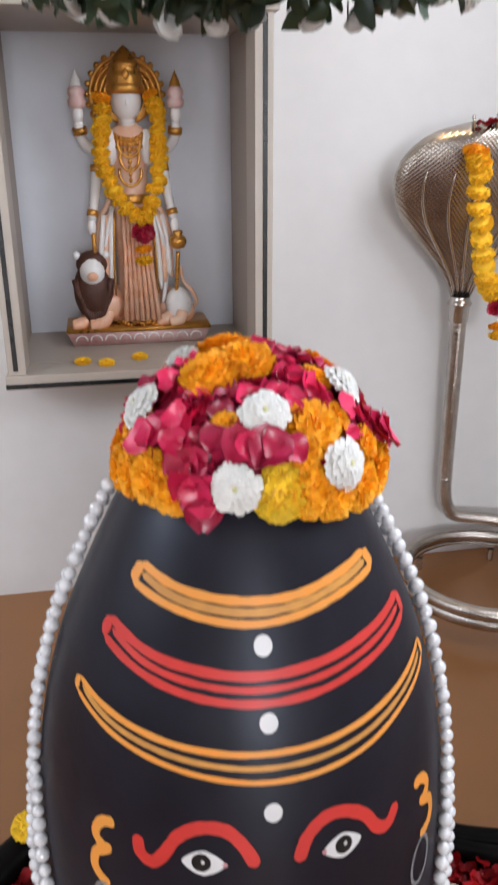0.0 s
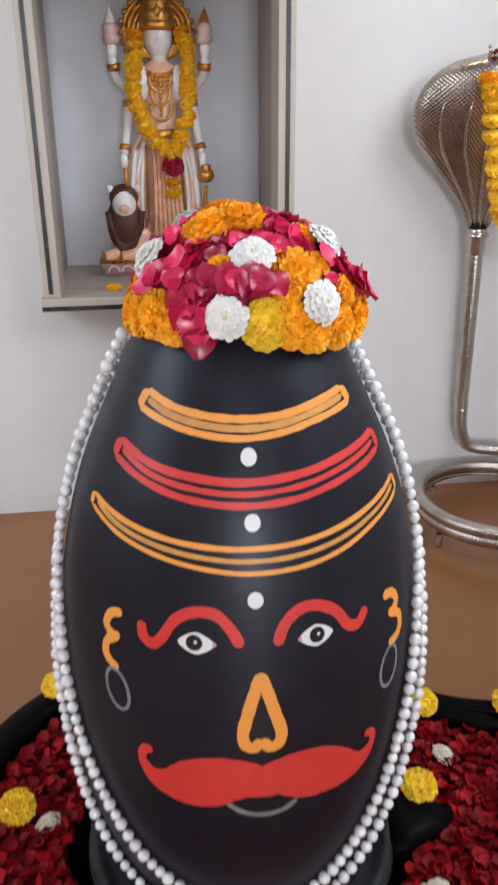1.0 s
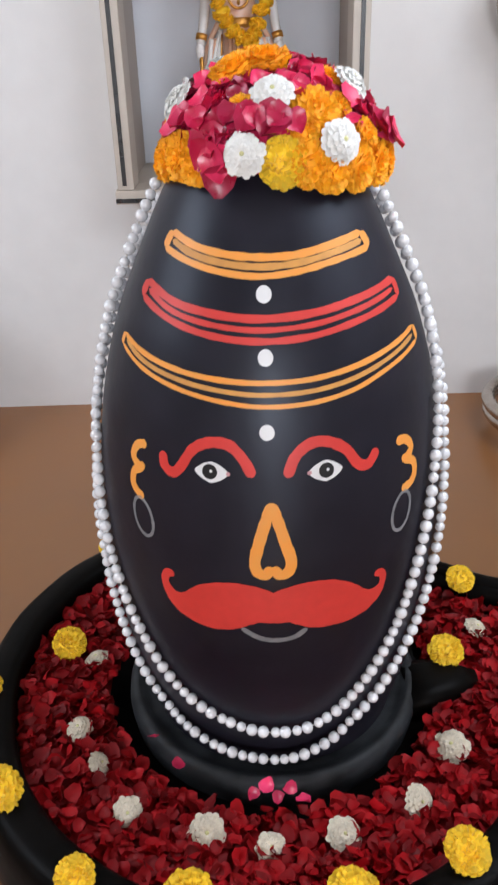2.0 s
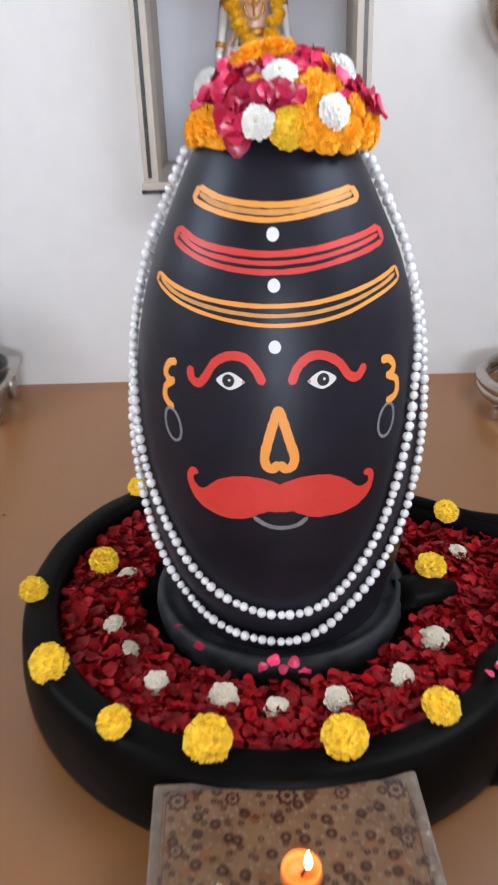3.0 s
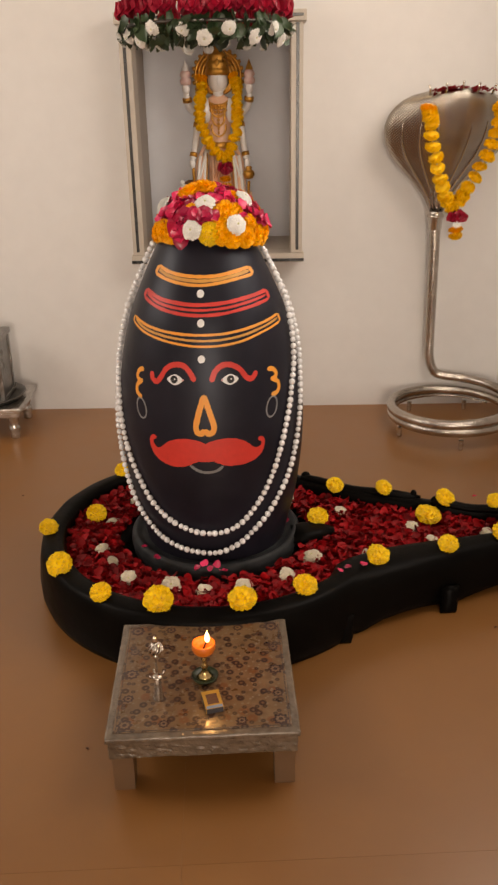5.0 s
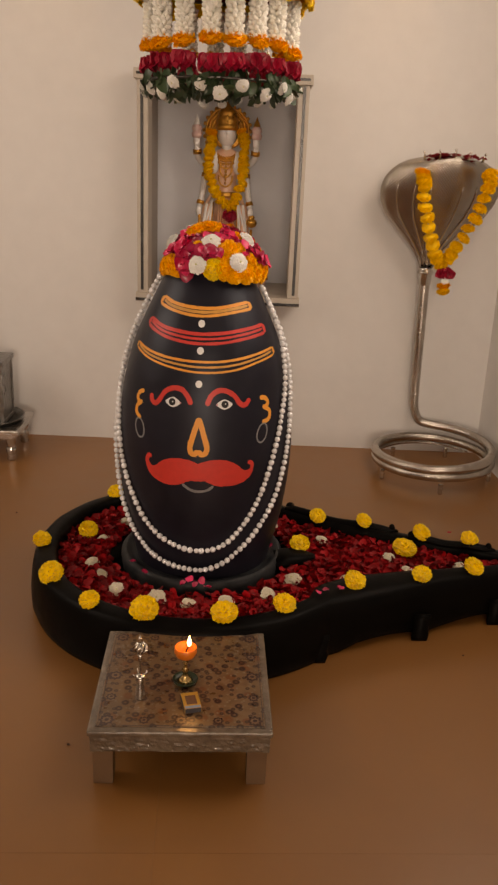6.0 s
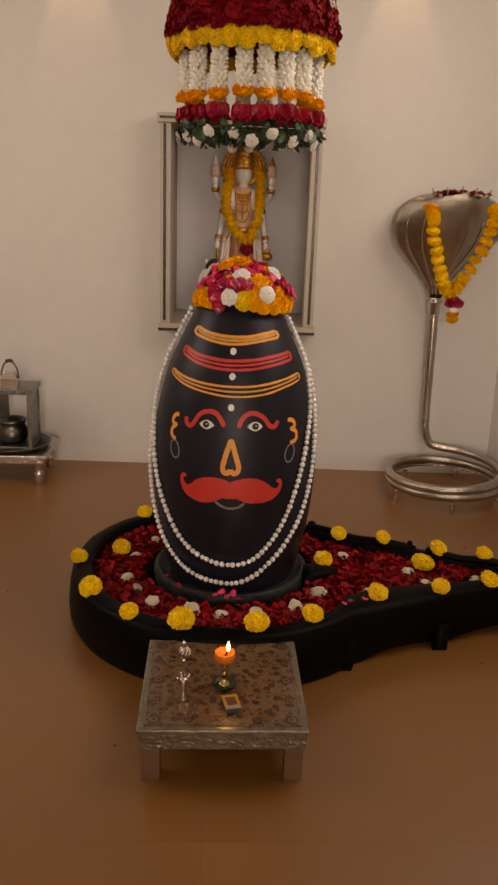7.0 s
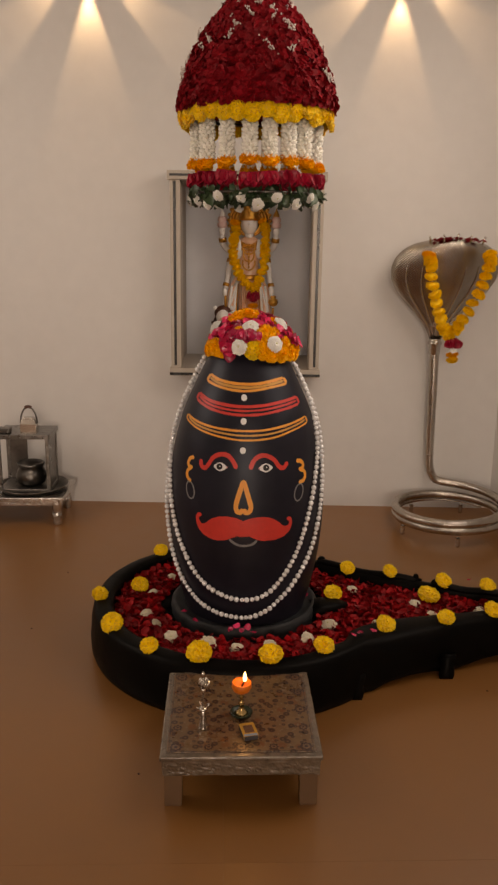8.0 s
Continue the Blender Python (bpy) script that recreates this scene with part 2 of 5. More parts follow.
def box(bm, x0, x1, y0, y1, z0, z1, bevel=0.0, m=None):
    r = bmesh.ops.create_cube(bm, size=1)
    bmesh.ops.transform(bm, matrix=Matrix.Translation(((x0 + x1) / 2, (y0 + y1) / 2, (z0 + z1) / 2)) @ Matrix.Diagonal((x1 - x0, y1 - y0, z1 - z0, 1)), verts=r["verts"])
    vs = r["verts"]
    if bevel:
        edges = list({e for v in vs for e in v.link_edges})
        out = bmesh.ops.bevel(bm, geom=edges, offset=bevel, segments=2, affect="EDGES", profile=0.6)
        vs = list({v for f in out["faces"] for v in f.verts} | {v for v in vs if v.is_valid})
    if m is not None:
        bmesh.ops.transform(bm, matrix=m, verts=vs)
    return vs


def curve_points(ctrl, n):
    """Catmull-Rom through the control points, n samples."""
    p = [Vector(c) for c in ctrl]
    p = [2 * p[0] - p[1]] + p + [2 * p[-1] - p[-2]]
    out = []
    spans = len(p) - 3
    for k in range(n):
        s = k / (n - 1) * spans
        i = min(int(s), spans - 1)
        t = s - i
        a, b, c, d = p[i:i + 4]
        out.append(0.5 * (2 * b + (c - a) * t + (2 * a - 5 * b + 4 * c - d) * t * t + (3 * b - a - 3 * c + d) * t ** 3))
    return out


def tube(bm, pts, radii, seg=12, caps=True, squash=1.0):
    pts = [Vector(p) for p in pts]
    rings, side = [], None
    for i, p in enumerate(pts):
        d = (pts[min(i + 1, len(pts) - 1)] - pts[max(i - 1, 0)]).normalized()
        if side is None:
            side = d.cross(Vector((0, 0, 1)))
            if side.length < 1e-3:
                side = Vector((1, 0, 0))
        side = (side - d * side.dot(d)).normalized()
        up = d.cross(side)
        r = radii[i] if isinstance(radii, (list, tuple)) else radii
        rings.append([p + side * r * math.cos(2 * math.pi * k / seg) + up * r * squash * math.sin(2 * math.pi * k / seg) for k in range(seg)])
    loft(bm, rings, True, caps, caps)


def blob(bm, centre, radii, m=None, u=14, v=10):
    r = bmesh.ops.create_uvsphere(bm, u_segments=u, v_segments=v, radius=1)
    t = Matrix.Translation(centre) @ (m or Matrix.Identity(4)) @ Matrix.Diagonal((*radii, 1))
    bmesh.ops.transform(bm, matrix=t, verts=r["verts"])


def aim(normal, spin=0.0):
    """A turn that lays +z along the normal."""
    return Vector(normal).normalized().to_track_quat("Z", "Y").to_matrix().to_4x4() @ Matrix.Rotation(spin, 4, "Z")


# ---- flowers ----


def marigold_mesh(name, material, r, seed, depth=0.75):
    """A pompon head: rings of ruffled petals over a dome."""
    rnd = random.Random(seed)
    bm = bmesh.new()
    blob(bm, (0, 0, r * depth * 0.35), (r * 0.80, r * 0.80, r * depth * 0.55), u=12, v=8)
    for ring in range(9):
        lat = math.radians(-16 + ring * 12.2)
        count = max(4, int(25 * math.cos(lat)))
        for k in range(count):
            a = 2 * math.pi * (k + rnd.uniform(-0.3, 0.3) + ring * 0.5) / count
            la = lat + rnd.uniform(-0.12, 0.12)
            d = Vector((math.cos(a) * math.cos(la), math.sin(a) * math.cos(la), math.sin(la)))
            side = Vector((-math.sin(a), math.cos(a), 0))
            up = d.cross(side)
            w, l = r * rnd.uniform(0.11, 0.17), r * rnd.uniform(0.94, 1.06)
            base = Vector((d.x * r * 0.62, d.y * r * 0.62, r * depth * 0.35 + d.z * r * depth * 0.5))
            tip = Vector((d.x * l, d.y * l, r * depth * 0.35 + d.z * r * depth * 0.72))
            curl = up * r * rnd.uniform(-0.10, 0.16)
            vs = [bm.verts.new(q) for q in (base - side * w * 0.6, base + side * w * 0.6, tip + side * w + curl, tip - side * w - curl * 0.4, tip + curl * 1.3 + d * r * 0.05)]
            bm.faces.new((vs[0], vs[1], vs[2], vs[4]))
            bm.faces.new((vs[0], vs[4], vs[3]))
    me = bpy.data.meshes.new(name)
    bm.to_mesh(me)
    bm.free()
    me.materials.append(material)
    return me


def chrys_mesh(name, material, r, seed):
    """A flat white head with four rings of blunt petals round a small heart."""
    rnd = random.Random(seed)
    bm = bmesh.new()
    for ring, (count, l, lift) in enumerate(((17, 1.0, 0.10), (15, 0.84, 0.26), (12, 0.64, 0.40), (9, 0.42, 0.48))):
        for k in range(count):
            a = 2 * math.pi * (k + 0.5 * ring + rnd.uniform(-0.2, 0.2)) / count
            d, s = Vector((math.cos(a), math.sin(a), 0)), Vector((-math.sin(a), math.cos(a), 0))
            ln = r * l * rnd.uniform(0.9, 1.06)
            w = r * rnd.uniform(0.19, 0.24)
            z = r * lift
            rows = []
            for f, wf, dz in ((0.12, 0.5, -0.04), (0.55, 1.0, 0.08), (0.88, 0.95, 0.05), (1.0, 0.45, -0.02)):
                c = d * ln * f + Vector((0, 0, z + dz * r))
                rows.append([bm.verts.new(c - s * w * wf + Vector((0, 0, r * 0.05))), bm.verts.new(c), bm.verts.new(c + s * w * wf + Vector((0, 0, r * 0.05)))])
            for p, q in zip(rows, rows[1:]):
                for i in range(2):
                    bm.faces.new((p[i], p[i + 1], q[i + 1], q[i]))
    n0 = len(bm.faces)
    blob(bm, (0, 0, r * 0.5), (r * 0.11, r * 0.11, r * 0.07), u=8, v=6)
    mark(bm, n0, 1)
    n0 = len(bm.faces)
    blob(bm, (0, 0, r * 0.16), (r * 0.78, r * 0.78, r * 0.26), u=12, v=6)
    me = bpy.data.meshes.new(name)
    bm.to_mesh(me)
    bm.free()
    me.materials.append(material)
    me.materials.append(M_HEART)
    me.polygons.foreach_set("use_smooth", [True] * len(me.polygons))
    return me


def add_petal(bm, m, size, rnd, cup=0.35):
    """One cupped rose petal with a broad, slightly waved edge."""
    rows = []
    for i, (f, w) in enumerate(((0.0, 0.22), (0.35, 0.82), (0.72, 1.0), (1.0, 0.62))):
        row = []
        for j in (-1, 0, 1):
            x = j * w * size * 0.52
            y = (f - 0.5) * size * (1 - 0.12 * abs(j))
            z = size * cup * (abs(j) * 0.45 + (f - 0.5) ** 2 * 1.2) + rnd.uniform(-0.05, 0.05) * size
            row.append(bm.verts.new(m @ Vector((x, y, z))))
        rows.append(row)
    for p, q in zip(rows, rows[1:]):
        for i in range(2):
            bm.faces.new((p[i], p[i + 1], q[i + 1], q[i]))


def rose_mesh(name, material, r, h, seed):
    """A closed rose bud: wrapped petals round a core."""
    rnd = random.Random(seed)
    bm = bmesh.new()
    blob(bm, (0, 0, 0), (r * 0.7, r * 0.7, h * 0.5), u=10, v=8)
    for k in range(11):
        a = k * 2.4
        m = Matrix.Rotation(a, 4, "Z") @ Matrix.Translation((0, -r * (0.55 + 0.03 * k), -h * 0.02)) @ Matrix.Rotation(math.radians(78 + rnd.uniform(-10, 10)), 4, "X")
        add_petal(bm, m, h * rnd.uniform(0.75, 0.98), rnd, cup=0.5)
    me = bpy.data.meshes.new(name)
    bm.to_mesh(me)
    bm.free()
    me.materials.append(material)
    me.polygons.foreach_set("use_smooth", [True] * len(me.polygons))
    return me


MARI_O = [marigold_mesh("marigold", M_MARIGOLD, 1.0, s) for s in (1, 2, 3)]
MARI_Y = [marigold_mesh("marigold", M_YELLOW, 1.0, s, 0.6) for s in (4, 5, 6)]
MARI_G = [marigold_mesh("marigold", M_GARLAND, 1.0, s, 0.9) for s in (7, 8, 9)]
CHRYS = [chrys_mesh("chrysanthemum", M_CHRYS, 1.0, s) for s in (1, 2)]
CREAM = [chrys_mesh("chrysanthemum", M_CREAM, 1.0, s) for s in (3, 4)]
ROSE = [rose_mesh("rose", M_BUD, 1.0, 2.4, s) for s in (1, 2)]


def lay(name, mesh, place, size, normal=(0, 0, 1), spin=0.0, parent=None, squash=1.0):
    ob = new(name, mesh)
    ob.parent = parent
    ob.matrix_basis = Matrix.Translation(place) @ aim(normal, spin) @ Matrix.Diagonal((size, size, size * squash, 1))
    return ob

# ---- the room ----
TURN_WALL = pose(0.0635, 2.082, 0, 0, 0, -2.7)   # the wall's own axes: x along it, y into it


def room():
    bm = bmesh.new()
    for x0, x1, z0, z1 in ((-2.6, -0.335, 0, 3.0), (0.335, 1.32, 0, 3.0), (-0.335, 0.335, 0, 0.68), (-0.335, 0.335, 1.60, 3.0)):
        box(bm, x0, x1, 0, 0.45, z0, z1)
    wall = finish("wall_north", bm, M_WALL, smooth=False)
    wall.matrix_world = TURN_WALL
    tagged(wall, "plain off-white painted wall with a niche", "wall", kind="structure")
    bm = bmesh.new()
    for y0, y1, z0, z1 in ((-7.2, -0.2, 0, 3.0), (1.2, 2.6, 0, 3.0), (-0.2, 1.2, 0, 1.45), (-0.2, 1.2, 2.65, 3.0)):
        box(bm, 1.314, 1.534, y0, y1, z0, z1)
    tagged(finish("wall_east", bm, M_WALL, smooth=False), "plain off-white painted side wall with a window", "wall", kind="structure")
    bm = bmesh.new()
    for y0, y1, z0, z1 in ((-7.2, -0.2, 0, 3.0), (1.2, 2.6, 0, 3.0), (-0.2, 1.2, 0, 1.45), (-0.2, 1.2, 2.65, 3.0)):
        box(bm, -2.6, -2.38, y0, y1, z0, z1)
    tagged(finish("wall_west", bm, M_WALL, smooth=False), "plain off-white painted side wall with a window", "wall", kind="structure")
    bm = bmesh.new()
    for x0, x1, z0, z1 in ((-2.38, -1.05, 0, 3.0), (0.75, 1.314, 0, 3.0), (-1.05, 0.75, 2.45, 3.0), (-1.05, 0.75, 0, 0.65)):
        box(bm, x0, x1, -7.2, -6.98, z0, z1)
    tagged(finish("wall_south", bm, M_WALL, smooth=False), "off-white painted wall with a wide window", "wall", kind="structure")
    bm = bmesh.new()
    box(bm, -2.6, 1.534, -7.2, 2.7, 3.0, 3.2)
    tagged(finish("ceiling", bm, M_CEIL, smooth=False), "plain white painted ceiling", "ceiling", kind="structure")
    bm = bmesh.new()
    box(bm, -40, 40, -40, 40, -0.30, -0.16)
    tagged(finish("ground", bm, M_GROUND, smooth=False), "pale paved ground outside the room", "ground", kind="structure")
    bm = bmesh.new()
    box(bm, -2.6, 1.534, -7.2, 2.6, -0.16, -0.0006)
    floor = tagged(finish("floor", bm, M_GROUT, smooth=False), "polished tan floor laid with large tiles", "floor", kind="structure")
    # large tiles with hair joints
    step, gap = 1.2, 0.00004
    bm = bmesh.new()
    h = step / 2 - gap
    lo = [bm.verts.new((sx * h, sy * h, -0.0007)) for sx, sy in ((-1, -1), (1, -1), (1, 1), (-1, 1))]
    e = h - 0.0002
    hi = [bm.verts.new((sx * e, sy * e, 0)) for sx, sy in ((-1, -1), (1, -1), (1, 1), (-1, 1))]
    bm.faces.new(hi)
    for i in range(4):
        bm.faces.new((lo[i], lo[(i + 1) % 4], hi[(i + 1) % 4], hi[i]))
    me = bpy.data.meshes.new("tile")
    bm.to_mesh(me)
    bm.free()
    me.materials.append(M_FLOOR)
    for i in range(-2, 2):
        for j in range(-6, 3):
            t = new("tile", me)
            t.parent = floor
            t.location = (-0.042 + (i + 0.5) * step, -0.36 + (j + 0.5) * step, 0)
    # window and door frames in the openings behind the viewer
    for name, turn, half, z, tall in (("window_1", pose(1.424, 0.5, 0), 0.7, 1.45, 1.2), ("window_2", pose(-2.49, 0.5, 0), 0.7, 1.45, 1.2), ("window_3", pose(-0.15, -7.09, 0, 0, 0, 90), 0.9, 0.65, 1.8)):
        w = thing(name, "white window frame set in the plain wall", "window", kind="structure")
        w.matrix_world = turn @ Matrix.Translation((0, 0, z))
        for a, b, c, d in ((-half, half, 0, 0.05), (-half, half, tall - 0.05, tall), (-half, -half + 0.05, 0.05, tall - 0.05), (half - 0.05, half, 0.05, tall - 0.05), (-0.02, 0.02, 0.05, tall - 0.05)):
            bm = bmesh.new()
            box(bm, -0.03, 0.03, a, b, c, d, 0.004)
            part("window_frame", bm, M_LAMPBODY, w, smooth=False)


room()


def niche():
    """Box frame standing proud of the wall, lined recess behind it."""
    n = thing("niche_frame", "taupe laminate niche frame with black inlay strips on the wall", "wall niche", kind="structure")
    n.matrix_world = TURN_WALL

    def piece(name, mat_, *b, bevel=0.003, label=""):
        bm = bmesh.new()
        box(bm, *b, bevel)
        return part(name, bm, mat_, n, label, smooth=False)

    F = -0.122
    for s in (-1, 1):
        a, b = sorted((s * 0.303, s * 0.350))
        piece("jamb", M_FRAME, a, b, F, -0.001, 0.718, 1.572)
        a, b = sorted((s * 0.323, s * 0.335))
        piece("inlay_strip", M_STRIP, a, b, F - 0.002, F + 0.004, 0.730, 1.568, bevel=0.0005, label="glossy black inlay strip")
        a, b = sorted((s * 0.3225, s * 0.3345))
        piece("lining", M_JAMB, a, b, 0.001, 0.372, 0.718, 1.572, bevel=0.001, label="brown laminate side lining")
    piece("sill", M_FRAME, -0.357, 0.357, F - 0.006, -0.001, 0.680, 0.7175)
    piece("sill", M_FRAME, -0.334, 0.334, 0.0, 0.372, 0.681, 0.7175, bevel=0.001)
    bm = bmesh.new()
    box(bm, -0.357, 0.357, F - 0.009, F - 0.003, 0.684, 0.696, 0.0005)
    part("inlay_strip", bm, M_STRIP, n, "glossy black inlay strip", smooth=False)
    piece("head", M_FRAME, -0.362, 0.362, F - 0.012, -0.001, 1.5725, 1.612)
    piece("head", M_FRAME, -0.334, 0.334, 0.0, 0.372, 1.5725, 1.599, bevel=0.001)
    bm = bmesh.new()
    box(bm, -0.350, 0.350, F - 0.015, F - 0.009, 1.588, 1.598, 0.0005)
    part("inlay_strip", bm, M_STRIP, n, "glossy black inlay strip", smooth=False)
    piece("back_panel", M_NICHE, -0.334, 0.334, 0.373, 0.40, 0.682, 1.599, bevel=0.0, label="white back panel tinted for the niche's bluish light")


niche()


def wall_lights():
    for k, x in enumerate((-0.715, 0.665)):
        w = thing("wall_light", "small white wall light with three warm beams", "wall light", "wall lights")
        w.matrix_world = TURN_WALL @ Matrix.Translation((x, -0.001, 2.50))
        bm = bmesh.new()
        box(bm, -0.05, 0.05, -0.075, 0, -0.035, 0.06, 0.006)
        part("body", bm, M_LAMPBODY, w, smooth=False)
        for a in (-52, 0, 52):
            data = bpy.data.lights.new("beam", "SPOT")
            data.energy, data.color, data.spot_size, data.spot_blend, data.shadow_soft_size = (15 if a == 0 else 9), (1.0, 0.76, 0.48), radians(40 if a == 0 else 30), 0.45, 0.012
            ob = new("beam", data)
            d = Vector((math.sin(radians(a)), 0.10, -math.cos(radians(a))))
            eye = TURN_WALL @ Vector((x + d.x * 0.055, -0.045, 2.50 + d.z * 0.055 - 0.012))
            ob.matrix_world = look(eye, eye + (TURN_WALL.to_3x3() @ d))


wall_lights()

# ---- linga stone ----
AX, AY = 0.026, 0.66
PROFILE = [(0.196, 0.115), (0.200, 0.15), (0.212, 0.20), (0.228, 0.27), (0.242, 0.364), (0.249, 0.46), (0.2485, 0.53), (0.2385, 0.63), (0.223, 0.714), (0.199, 0.795), (0.171, 0.86), (0.138, 0.93), (0.115, 0.97), (0.088, 1.0), (0.05, 1.026), (0.0, 1.036)]
SMOOTH = [(p.x, p.y) for p in curve_points([(r, z, 0) for r, z in PROFILE], 120)]
SMOOTH_Z = np.maximum.accumulate(np.array([z for _, z in SMOOTH]))
SMOOTH_R = np.array([max(r, 0) for r, _ in SMOOTH])


def on_stone(az, z, lift=0.0):
    """The point of the stone at azimuth az (degrees, 0 to the front) and height z, in the stone's own axes."""
    r = float(np.interp(z, SMOOTH_Z, SMOOTH_R)) + lift
    a = radians(az)
    return Vector((r * math.sin(a), -r * math.cos(a), z))


STONE_X = AX + 0.004
PAINT_AZ = -0.9   # the painted marks are turned this much about the stone
PAINT_Z = 0.0027   # the painted marks sit this much above the heights given below


def stroke(bm, ctrl, width, n=40, lift=0.0008, closed=False):
    """A brush stroke of paint on the stone. ctrl: (azimuth, height[, width])."""
    pts = curve_points([(c[0], c[1] * 100, (c[2] if len(c) > 2 else width) * 1000) for c in ctrl], n)
    k = 5
    rows = []
    for i, p in enumerate(pts):
        r = float(np.interp(p.y / 100, SMOOTH_Z, SMOOTH_R))
        q = pts[min(i + 1, n - 1)] - pts[max(i - 1, 0)]
        dx, dz = radians(q.x) * r, q.y / 100
        l = math.hypot(dx, dz) or 1
        nx, nz = -dz / l, dx / l
        w = p.z / 1000
        w *= (1 + 0.22 * min(1, 0.009 / w) * noise.noise(Vector((i * 0.35, ctrl[0][0], ctrl[0][1] * 9))))
        if not closed:
            cap = min(1, (min(i, n - 1 - i) * l / 2) / max(w / 2, 1e-4))
            w *= math.sqrt(max(0.05, 1 - (1 - cap) ** 2))
        row = []
        for j in range(k):
            o = (-0.5, -0.465, 0, 0.465, 0.5)[j] * w
            row.append(on_stone(p.x + PAINT_AZ + math.degrees(nx * o / r), p.y / 100 + PAINT_Z + nz * o, lift))
        rows.append(row)
    loft(bm, rows, closed=False)


def disc(bm, az, z, ra, rz, lift, tilt=0.0, n=28):
    """A round or almond dab of paint: a fan of three rings."""
    r = float(np.interp(z, SMOOTH_Z, SMOOTH_R))
    rings = []
    for f in (1.0, 0.94, 0.6, 0.2):
        ring = []
        for i in range(n):
            a = 2 * math.pi * i / n
            u, v = math.cos(a) * ra * f, math.sin(a) * rz * f
            u, v = u * math.cos(tilt) - v * math.sin(tilt), u * math.sin(tilt) + v * math.cos(tilt)
            ring.append(on_stone(az + PAINT_AZ + math.degrees(u / r), z + PAINT_Z + v, lift))
        rings.append(ring)
    loft(bm, rings, cap_end=True)


def almond(bm, az, z, ra, rz, lift, n=32):
    r = float(np.interp(z, SMOOTH_Z, SMOOTH_R))
    rings = []
    for f in (1.0, 0.93, 0.6, 0.2):
        ring = []
        for i in range(n):
            a = 2 * math.pi * i / n
            c, s = math.cos(a), math.sin(a)
            ring.append(on_stone(az + PAINT_AZ + math.degrees(c * ra * f / r), z + PAINT_Z + s * abs(s) ** 0.35 * rz * f * (1 - 0.25 * abs(c)), lift))
        rings.append(ring)
    loft(bm, rings, cap_end=True)


def linga():
    g = thing("linga_stone", "tall egg-shaped black stone painted with orange and red marks", "linga", place=(STONE_X, AY, 0))
    bm = bmesh.new()
    revolve(bm, list(zip([max(0.0003, float(r)) for r in SMOOTH_R], [float(z) for z in SMOOTH_Z])), 128)
    part("stone_body", bm, M_STONE, g)

    def mid(a, b, f=0.5):
        return [(p[0] * (1 - f) + q[0] * f, p[1] * (1 - f) + q[1] * f) for p, q in zip(a, b)]

    b1t = [(-51, .915), (-35.3, .904), (-18.9, .898), (-4.5, .896), (10.1, .897), (27.1, .903), (45.2, .909)]
    b1b = [(-53.2, .897), (-36.6, .887), (-20.6, .880), (-5.7, .877), (9.3, .880), (25.2, .886), (47.5, .892)]
    b2t = [(-58.5, .858), (-40.8, .844), (-25.6, .838), (-6.7, .834), (14.2, .837), (32.3, .843), (57.1, .850)]
    b2b = [(-59, .840), (-40.0, .824), (-23.6, .815), (-6.7, .811), (11, .813), (29.0, .820), (56.5, .830)]
    b3t = [(-64.8, .791), (-49, .780), (-31.5, .772), (-15.7, .768), (-4.9, .767), (9.8, .768), (24.4, .773), (41, .781), (60.5, .790)]
    b3b = [(-65, .778), (-48, .762), (-30.8, .751), (-15.5, .744), (-4.9, .741), (9.3, .742), (23.4, .748), (39.4, .760), (61.2, .772)]
    for top, bot, m_, m2, w in ((b1t, b1b, M_ORANGE, M_OCHRE, .0082), (b2t, b2b, M_RED, M_RED, .0085), (b3t, b3b, M_ORANGE, M_OCHRE, .0064)):
        bm = bmesh.new()
        stroke(bm, top, w, 60)
        stroke(bm, bot, w * 0.85, 60)
        for i in (0, -1):
            a, b = top[i], bot[i]
            stroke(bm, [a, ((a[0] + b[0]) / 2 + (1 if i else -1) * 0.4, (a[1] + b[1]) / 2), b], w * 1.5, 10, lift=0.0010)
        part("forehead_stripe", bm, m_, g, "painted band outline")
        bm = bmesh.new()
        line = mid(top, bot, 0.50)
        stroke(bm, [(line[0][0] + 2.5, line[0][1])] + line[1:-1] + [(line[-1][0] - 2.5, line[-1][1])], w * (0.70 if m2 is M_RED else 0.85), 60)
        part("forehead_stripe", bm, m2, g, "painted middle line of the band")
    for az, z in ((-4.2, .859), (-3.9, .794), (-3.8, .712)):
        bm = bmesh.new()
        disc(bm, az, z, .0088, .0092, .0010)
        part("painted_dot", bm, M_WHITE, g, "white painted dot")
    for c in ([(-36.8, .675), (-35.9, .658), (-32.8, .652), (-30.1, .662), (-26.5, .685), (-21.2, .697), (-15.1, .696), (-10.8, .680), (-8.0, .659)],
              [(1.7, .658), (4.2, .682), (8.7, .696), (14.1, .696), (19.7, .683), (23.4, .662), (27.1, .658), (30.6, .673)]):
        bm = bmesh.new()
        stroke(bm, c, .0132, 60)
        part("brow_stroke", bm, M_RED, g, "red painted wavy stroke")
    for c in ([(-43.6, .676), (-47.6, .670), (-49.4, .655), (-47.1, .645), (-43.9, .646)], [(-44.6, .645), (-48.6, .634), (-49.2, .618), (-47, .608), (-44.1, .604)],
              [(38.5, .671), (43.0, .668), (45.5, .655), (43.5, .646), (40.3, .645)], [(41.0, .646), (46.0, .634), (46.4, .618), (44.0, .608), (39.6, .606)]):
        bm = bmesh.new()
        stroke(bm, c, .0115, 40)
        part("ear_stroke", bm, M_ORANGE, g, "orange painted curl")
